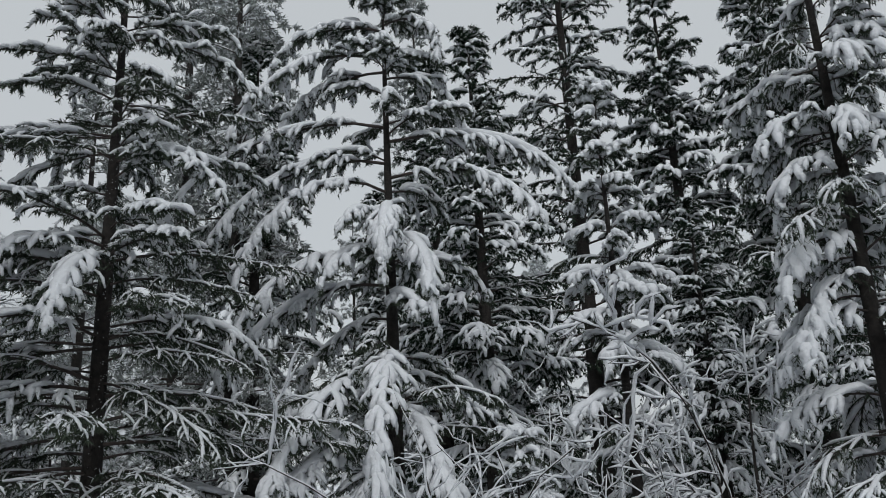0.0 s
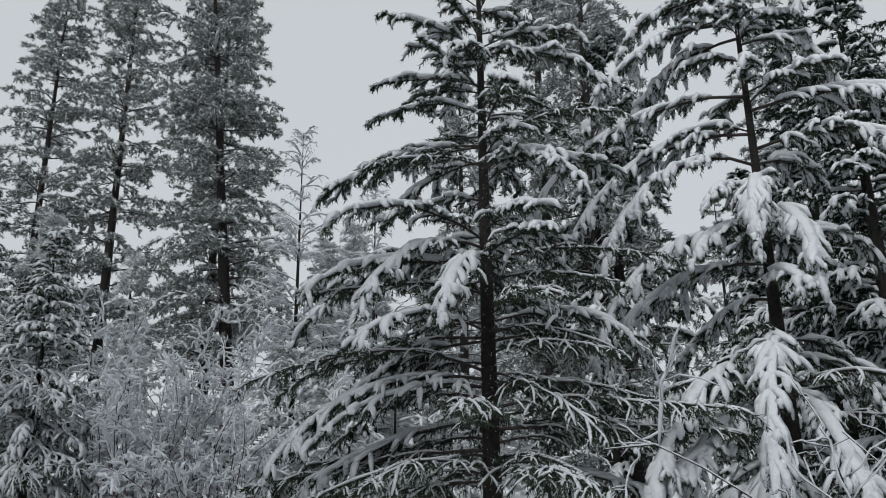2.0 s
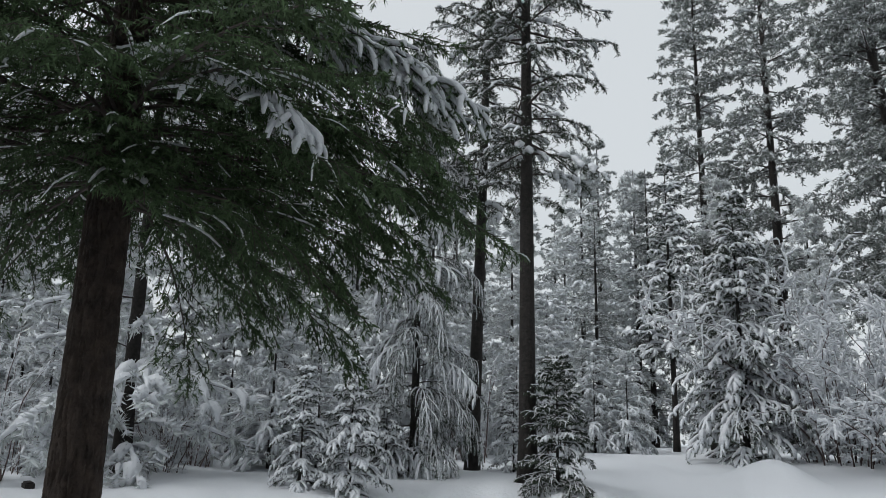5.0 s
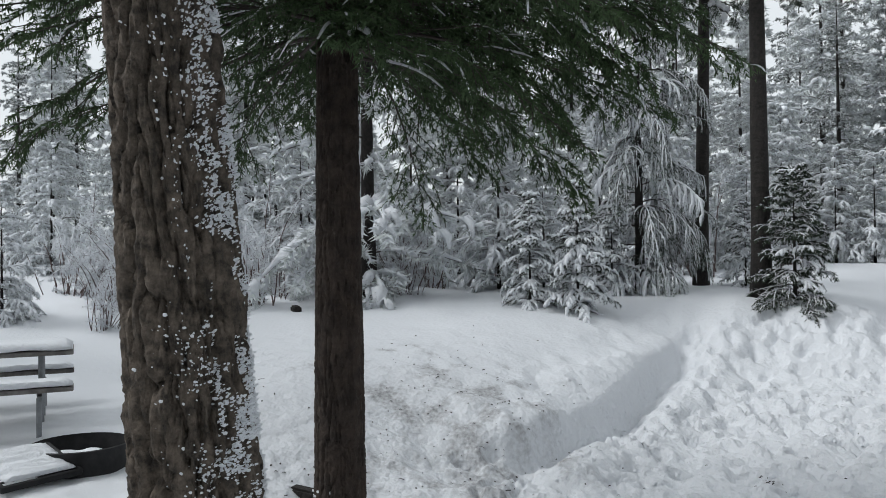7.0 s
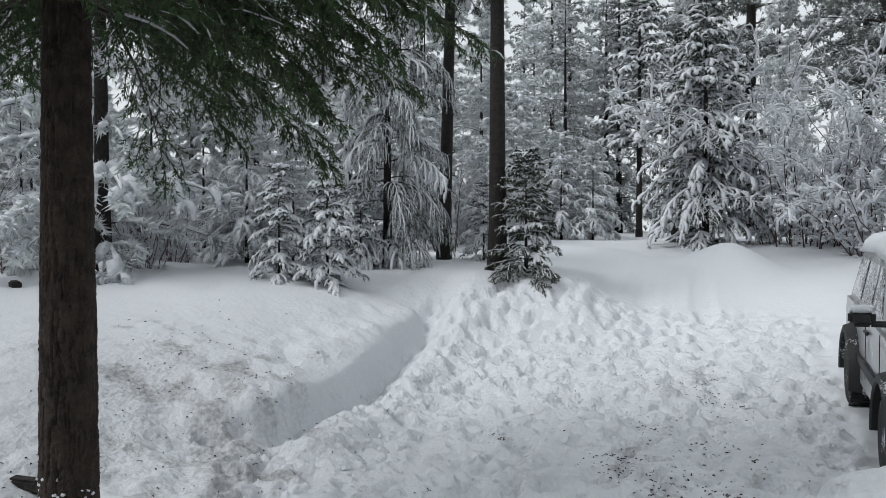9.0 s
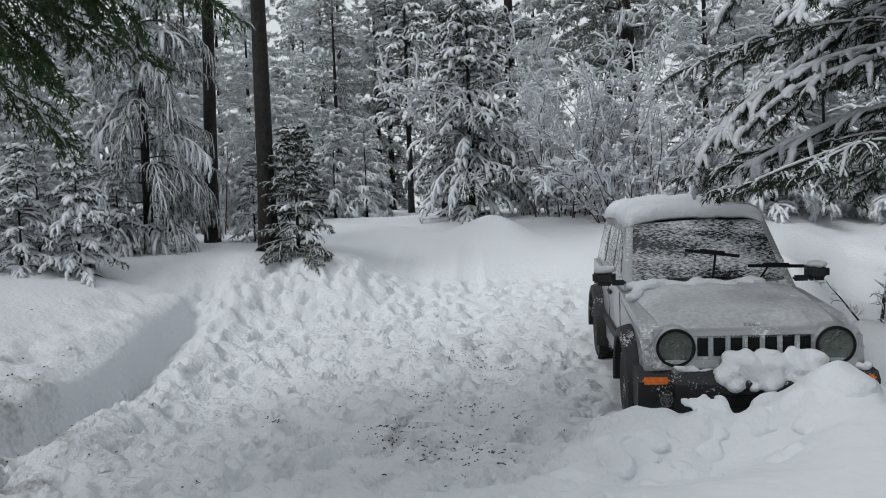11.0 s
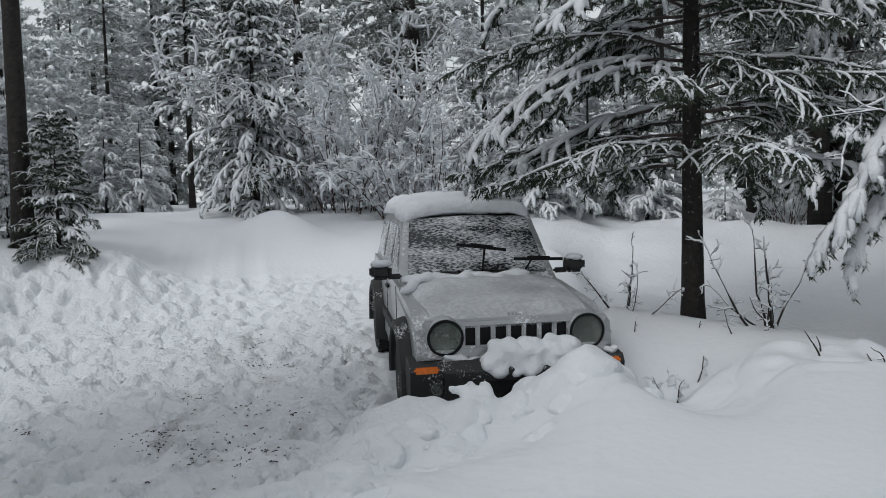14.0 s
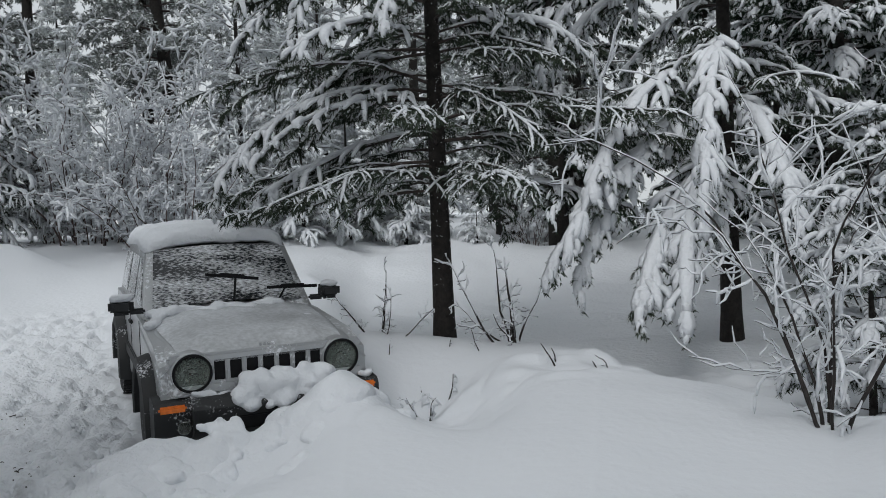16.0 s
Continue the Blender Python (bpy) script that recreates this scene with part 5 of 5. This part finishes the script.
    # wipers pulled away from the screen
    for y, reach, tilt, lean_y in ((0.02, 0.30, 8, 0.0), (0.42, 0.17, 2, 0.06)):
        foot = Vector((-0.66, y, 1.13))
        head_ = Vector((-0.52, y + lean_y, 1.13 + reach))
        bm = bmesh.new()
        path = [foot.lerp(head_, k / 5) for k in range(6)]
        rows = [[bm.verts.new(p + Vector((0, 0.011 * math.cos(a), 0)) + Vector((0.008 * math.sin(a), 0, 0))) for a in np.linspace(0, 2 * math.pi, 6, endpoint=False)] for p in path]
        for p, q in zip(rows, rows[1:]):
            for i in range(6):
                bm.faces.new((p[i], p[(i + 1) % 6], q[(i + 1) % 6], q[i]))
        arm = part("wiper_arm", bm, BLACK, car)
        bm = bmesh.new()
        block(bm, (0.014, 0.48, 0.010), (0, 0, 0), 0.003, 1)
        block(bm, (0.012, 0.22, 0.016), (0, 0, 0.010), 0.003, 1)
        block(bm, (0.008, 0.48, 0.02), (0, 0, -0.014), 0.002, 1)
        bmesh.ops.rotate(bm, verts=bm.verts, cent=(0, 0, 0), matrix=Matrix.Rotation(radians(-tilt), 3, "X"))
        bmesh.ops.translate(bm, vec=head_ + Vector((0, 0.06 if y > 0.3 else -0.03, 0)), verts=bm.verts)
        part("wiper_blade", bm, BLACK, arm)
    # badge on the bonnet edge, as plain bars
    for i, w in enumerate((0.018, 0.026, 0.026, 0.026)):
        bm = bmesh.new()
        block(bm, (0.008, w, 0.03), (0.655, -0.045 + 0.033 * i, 0.995), 0.002, 1, (0, -55, 0))
        part("badge_bar", bm, RIM, car)
    # spare wheel cover and tail
    bm = bmesh.new()
    lathe(bm, [(-3.54, 0.33), (-3.70, 0.34), (-3.74, 0.30), (-3.75, 0.05)], 32, "x", (0, 0, 0.92))
    part("spare_wheel", bm, RUBBER, car)
    return car


car = build_car()


def snow_pad(name, label, m, pts, seed, size, flat=0.5, mat=SNOW):
    """A drift of merged lumps of snow: pts gives centres and radii in the frame m."""
    bm = bmesh.new()
    for x, y, z, r in pts:
        made = bmesh.ops.create_icosphere(bm, subdivisions=2, radius=r)["verts"]
        bmesh.ops.scale(bm, vec=(1, 1, flat), verts=made)
        bmesh.ops.translate(bm, vec=(x, y, z), verts=made)
    for v in bm.verts:
        p = m @ v.co
        v.co.z += size * noise.noise(p * 9) * 0.5
        v.co.x += size * noise.noise(p * 9 + Vector((7, 0, 0)))
        v.co.y += size * noise.noise(p * 9 + Vector((0, 7, 0)))
    ob = part(name, bm, mat, None)
    rem = ob.modifiers.new("merge", "REMESH")
    rem.mode, rem.voxel_size, rem.use_smooth_shade = "VOXEL", 0.022, True
    ob.matrix_basis = m
    return tagged(ob, label, "snow")


def car_snow():
    rng = np.random.default_rng(8)
    # roof
    bm = bmesh.new()

    def roof(u, v):
        x, s = -1.24 - 2.14 * u, v * 2 - 1
        half = 0.67 + 0.02 * math.sin(9 * u)
        e = max(0, abs(s) - 0.8) / 0.2
        f = max(0, abs(u * 2 - 1) - 0.86) / 0.14
        z = 1.715 + 0.14 * math.sqrt(max(0, 1 - e * e)) * math.sqrt(max(0, 1 - f * f)) + 0.022 * noise.noise(Vector((x * 3, s * 2, 3))) + 0.02 * noise.noise(Vector((x * 9, s * 7, 9)))
        dent = 0.035 * math.exp(-(((x + 1.55) / 0.12) ** 2 + ((s - 0.25) / 0.4) ** 2))
        return (x, s * half, z - 0.06 * s * s + 0.03 * math.sin(math.pi * u) - dent - 0.03 * e)
    sheet(bm, roof, 40, 34)
    ob = part("roof_snow", bm, SNOW, None)
    sol = ob.modifiers.new("body", "SOLIDIFY")
    sol.thickness, sol.offset = 0.05, -1
    ob.matrix_basis = JEEP
    tagged(ob, "thick smooth snow on the car roof", "snow")
    pts = [(-0.60 + rng.normal(0, 0.035), y, 1.135 + rng.normal(0, 0.008), rng.uniform(0.05, 0.095)) for y in np.linspace(-0.70, 0.42, 26)]
    pts += [(-0.30 - 0.33 * k / 12 + rng.normal(0, 0.02), -0.74 + 0.12 * k / 12, 1.07 + 0.05 * k / 12, rng.uniform(0.04, 0.07)) for k in range(12)]
    snow_pad("cowl_snow", "ridge of snow below the windscreen", JEEP, pts, 1, 0.02, 0.7)
    pts = []
    for k in range(110):
        z = rng.uniform(0.57, 0.80)
        pts.append((0.77 + 0.45 * (0.80 - z) + rng.normal(0, 0.02), rng.uniform(-0.36, 0.50) * (1.3 - 0.6 * (z - 0.5) / 0.3) + 0.06, z, rng.uniform(0.035, 0.075)))
    pts += [(0.74 + rng.normal(0, 0.03), rng.uniform(-0.70, 0.82), 0.68 + rng.normal(0, 0.010), rng.uniform(0.02, 0.045)) for k in range(40)]
    snow_pad("bumper_snow", "crumbled snow packed against the grille and bumper", JEEP, pts, 2, 0.03, 0.85)
    for s in (1, -1):
        pts = [(-0.70 + rng.normal(0, 0.02), s * rng.uniform(0.87, 1.03), 1.278, rng.uniform(0.03, 0.05)) for k in range(12)]
        snow_pad("mirror_snow", "cap of snow on the wing mirror", JEEP, pts, 3, 0.01, 0.8)
    pts = [(rng.uniform(-0.4, 0.45), rng.uniform(0.15, 0.6), 1.10 + rng.normal(0, 0.004), rng.uniform(0.02, 0.045)) for k in range(16)]
    snow_pad("bonnet_snow", "scattered clumps of snow on the bonnet", JEEP, [(x, y, z - 0.075 * (x + 0.66), r) for x, y, z, r in pts], 4, 0.01, 0.6)

    rng = np.random.default_rng(81)
    pts = [(1.42, 0.36, 0.60, 0.25), (1.40, 0.14, 0.46, 0.22), (1.36, 0.52, 0.48, 0.22), (1.40, 0.60, 0.28, 0.17), (1.22, -0.80, 0.26, 0.19), (1.30, -0.42, 0.34, 0.19), (1.36, -0.12, 0.36, 0.18), (1.52, -0.55, 0.20, 0.17), (1.5, 0.02, 0.26, 0.2), (1.36, -1.10, 0.16, 0.15), (1.48, -1.38, 0.06, 0.13), (1.24, -0.58, 0.22, 0.13), (1.62, 0.35, 0.22, 0.2)]
    pts += [(1.26 + rng.normal(0, 0.04), -0.42 + rng.normal(0, 0.1), 0.52 + rng.normal(0, 0.02), rng.uniform(0.02, 0.05)) for k in range(14)]
    for k in range(34):
        lx, ly, r = rng.uniform(1.15, 2.1), rng.uniform(-1.5, 0.75), rng.uniform(0.07, 0.17)
        c = JEEP @ Vector((lx, ly, 0))
        pts.append((lx, ly, ground_z(c.x, c.y) + 0.03 - 0.62 * r, r))
    for k in range(70):
        ly = rng.uniform(-1.35, 0.7)
        z = float(np.interp(ly, HEAP_Y, HEAP_Z))
        pts.append((rng.uniform(1.15, 1.6), ly, z + rng.normal(-0.02, 0.02), rng.uniform(0.02, 0.06) * rng.uniform(0.6, 1.3)))
    snow_pad("snow_heap", "broken heap of ploughed snow before the bumper", pose(0, 0, 0) @ Matrix.Translation(JEEP.translation) @ Matrix.Rotation(radians(-40.63), 4, "Z"), pts, 6, 0.06, 0.9)


car_snow()


# ---- the camping place ----
PLANK = material("weathered_plank", (0.16, 0.15, 0.14), 0.85, vary=0.35, scale=6, bump=0.4, bump_scale=30)
STEEL = material("galvanised_pipe", (0.22, 0.23, 0.24), 0.5, 0.7, vary=0.2, scale=10)
RUST = material("blackened_steel", (0.02, 0.02, 0.021), 0.7, 0.4, vary=0.4, scale=10)


def pipe(bm, pts, r, seg=10):
    rows = []
    for i, p in enumerate(pts):
        d = (Vector(pts[min(i + 1, len(pts) - 1)]) - Vector(pts[max(i - 1, 0)])).normalized()
        a = d.orthogonal().normalized()
        c = d.cross(a)
        rows.append([bm.verts.new(Vector(p) + r * (a * math.cos(t) + c * math.sin(t))) for t in np.linspace(0, 2 * math.pi, seg, endpoint=False)])
    for p, q in zip(rows, rows[1:]):
        for i in range(seg):
            bm.faces.new((p[i], p[(i + 1) % seg], q[(i + 1) % seg], q[i]))
    bm.faces.new(rows[0])
    bm.faces.new(rows[-1])


def picnic_table():
    table = tagged(new("picnic_table"), "plank picnic table with a bench, buried in snow", "table")
    for k, y in enumerate((-0.3, -0.1, 0.1, 0.3)):
        bm = bmesh.new()
        block(bm, (1.9, 0.19, 0.045), (0, y, 0.75), 0.006)
        part("top_plank", bm, PLANK, table)
    for y in (-0.72, 0.72):
        bm = bmesh.new()
        block(bm, (1.9, 0.26, 0.045), (0, y, 0.45), 0.006)
        part("bench_plank", bm, PLANK, table)
    for x in (-0.65, 0.65):
        for s in (1, -1):
            bm = bmesh.new()
            pipe(bm, [(x, s * 0.12, 0.72), (x, s * 0.16, 0.35), (x, s * 0.18, -0.25)], 0.028)
            part("leg", bm, STEEL, table, "steel pipe leg")
            bm = bmesh.new()
            pipe(bm, [(x, s * 0.15, 0.36), (x, s * 0.62, 0.38), (x, s * 0.70, 0.36), (x, s * 0.72, 0.25), (x, s * 0.72, -0.25)], 0.025)
            part("bench_support", bm, STEEL, table, "bent steel pipe")
    return table


TABLE = pose(-8.27, -4.64, ground_z(-8.4, -4.2) - 0.04, 0, 0, -67)
picnic_table().matrix_basis = TABLE


def flat_snow(name, label, m, sx, sy, thick, seed):
    bm = bmesh.new()

    def top(u, v):
        a, c = abs(u * 2 - 1), abs(v * 2 - 1)
        e = math.sqrt(max(0, 1 - max(0, (a - 0.9) / 0.1) ** 2)) * math.sqrt(max(0, 1 - max(0, (c - 0.7) / 0.3) ** 2))
        return ((u - 0.5) * sx, (v - 0.5) * sy, thick * (0.15 + 0.85 * e) + 0.012 * noise.noise(Vector((u * 7, v * 4, seed))))
    sheet(bm, top, 24, 10)
    ob = part(name, bm, SNOW, None)
    sol = ob.modifiers.new("body", "SOLIDIFY")
    sol.thickness, sol.offset = thick * 0.15, -1
    ob.matrix_basis = m
    return tagged(ob, label, "snow")


flat_snow("table_snow", "even layer of snow on the table top", TABLE @ pose(0, 0, 0.774), 1.88, 0.8, 0.07, 1)
for y in (-0.72, 0.72):
    flat_snow("bench_snow", "layer of snow on the bench", TABLE @ pose(0, y, 0.474), 1.88, 0.27, 0.06, 2 + y)


def fire_ring():
    ring = tagged(new("fire_ring"), "blackened steel fire ring half filled with snow", "fire ring")
    bm = bmesh.new()
    rows = []
    for r, z in ((0.40, -0.1), (0.40, 0.16), (0.385, 0.165), (0.385, -0.1)):
        rows.append([bm.verts.new((r * math.cos(a), r * math.sin(a), z)) for a in np.linspace(0, 2 * math.pi, 48, endpoint=False)])
    for p, q in zip(rows, rows[1:] + rows[:1]):
        for i in range(48):
            bm.faces.new((p[i], p[(i + 1) % 48], q[(i + 1) % 48], q[i]))
    part("ring_wall", bm, RUST, ring)
    bm = bmesh.new()
    for s in (-1, 1):
        block(bm, (0.03, 0.62, 0.05), (s * 0.24, 0, 0), 0.005, 1)
        block(bm, (0.5, 0.03, 0.05), (0, s * 0.3, 0), 0.005, 1)
    grate = part("grate", bm, RUST, ring, "hinged cooking grate tipped open")
    grate.matrix_basis = pose(0.34, -0.42, 0.1, 0, 18, 25)
    for i in range(9):
        bm = bmesh.new()
        pipe(bm, [(-0.22 + 0.055 * i, -0.29, 0.01), (-0.22 + 0.055 * i, 0.29, 0.01)], 0.008, 6)
        part("bar", bm, RUST, grate)
    return ring


FIRE = pose(-6.85, -2.95, ground_z(-6.85, -2.95) + 0.02, 0, 0, 30)
fire_ring().matrix_basis = FIRE
frng = np.random.default_rng(19)
snow_pad("fire_ring_snow", "snow lying inside the fire ring", FIRE, [(frng.uniform(-0.22, 0.22), frng.uniform(-0.22, 0.22), 0.0, frng.uniform(0.09, 0.15)) for k in range(16)], 5, 0.02, 0.6)
flat_snow("grate_snow", "thin snow lying on the open grate", FIRE @ pose(0.34, -0.42, 0.125, 0, 18, 25), 0.44, 0.54, 0.03, 6)


# ---- small things on the snow ----
def litter():
    """Fallen twigs and bark crumbs below the trees and in the wheel tracks."""
    rng = np.random.default_rng(91)
    b = Batch()
    spots = [(-7.4, 0.0, 1.7, 1.4, 160), (-8.6, 0.6, 1.3, 0.9, 70), (-6.0, -1.4, 0.9, 0.5, 40), (-8.2, 6.1, 0.4, 0.35, 22), (-5.8, 3.5, 0.6, 0.3, 90), (-5.15, 3.6, 0.5, 0.45, 90), (-6.3, 4.4, 1.1, 0.35, 90), (-7.6, 5.6, 0.9, 0.25, 90), (-7.0, 2.85, 0.12, 0.1, 26), (-6.8, 4.6, 1.0, 0.35, 22)]
    for cx, cy, sx, sy, n in spots:
        x, y = cx + rng.normal(0, sx * 0.6, n), cy + rng.normal(0, sy * 0.6, n)
        z = height(x, y) + 0.004
        a = rng.uniform(0, 2 * np.pi, n)
        ln = rng.uniform(0.006, 0.03, n) * np.where(rng.uniform(0, 1, n) < 0.1, 2.5, 1)
        d = np.stack([np.cos(a), np.sin(a), rng.normal(0, 0.12, n)], -1)
        p0 = np.stack([x, y, z], -1)
        pts = np.stack([p0, p0 + d * ln[:, None] * 0.5 + np.array([0, 0, 0.006]), p0 + d * ln[:, None]], 1)
        tubes(b, pts, rng.uniform(0.002, 0.007, (n, 1)) * np.ones((1, 3)), 5, 0.7)
    return tagged(b.make("litter", DARK_STEM), "dark twigs and bark crumbs strewn on the snow", "litter", kind="stuff")


litter()


def lumps():
    """Crumbs and clods of snow kicked up on the drive and along the heap."""
    rng = np.random.default_rng(92)
    b = Batch()
    n = 1500
    x, y = rng.uniform(-9.5, -3.2, n), rng.uniform(1.0, 8.0, n)
    lx, ly = car_frame(x, y)
    w, s, _, cut = bank_weight(x, y)
    near_edge = np.exp(-(s / 0.5) ** 2) + np.exp(-((ly + 1.25) / 0.35) ** 2) * (lx > -3) + np.exp(-((ly + 1.0 + 0.6 * lx) / 0.3) ** 2) * (lx > 0.8)
    ok = (rng.uniform(0, 1, n) < 0.25 + 0.6 * near_edge) & ((ly < -1.0) | (lx > 1.0))
    x, y = x[ok], y[ok]
    p = np.stack([x, y, height(x, y) - 0.004], -1)
    nr = unit(np.stack([rng.normal(0, 0.2, len(x)), rng.normal(0, 0.2, len(x)), np.ones(len(x))], -1))
    spatter(b, rng, p, nr, rng.uniform(0.01, 0.055, len(x)) * rng.uniform(0.5, 1, len(x)))
    return tagged(b.make("snow_crumb", SNOW), "loose crumbs of trodden snow", "snow", kind="stuff")


lumps()


def chock(name, label, size, x, y, turn, mat, category):
    bm = bmesh.new()
    block(bm, size, (0, 0, size[2] * 0.3), min(size) * 0.2)
    ob = part(name, bm, mat, None)
    ob.matrix_basis = pose(x, y, ground_z(x, y), 4, 3, turn)
    return tagged(ob, label, category)


chock("wood_billet", "short split log lying in the snow", (0.3, 0.1, 0.09), -6.35, -1.02, 60, BARK, "log")
chock("wood_billet", "dark block of wood half sunk in snow", (0.26, 0.12, 0.10), -12.0, -1.97, 20, BARK, "log")
brng = np.random.default_rng(93)
for x, y, tall in ((-3.35, 6.55, 0.35), (-2.9, 6.9, 0.3), (-1.7, 6.5, 0.4), (-2.5, 6.9, 0.35), (-1.2, 6.1, 0.3)):
    put(thicket("twig", int(brng.integers(1000)), tall, 0.2, 2, mat=DARK_STEM, arch=0.3, rad=0.007, snow=0.003, twigs=2, subs=0, base_r=0.02, label="bare twig sticking out of the snow bank", category="twig"), x, y)

HOLLOW = JEEP @ Vector((0.85, 1.3, 0))
put(thicket("brushwood", 141, 0.5, 0.45, 26, mat=DARK_STEM, arch=0.6, rad=0.006, snow=0.008, twigs=7, subs=3, base_r=0.28, start=0.1, label="dark brush half buried in the hollow by the wheel"), HOLLOW.x, HOLLOW.y)
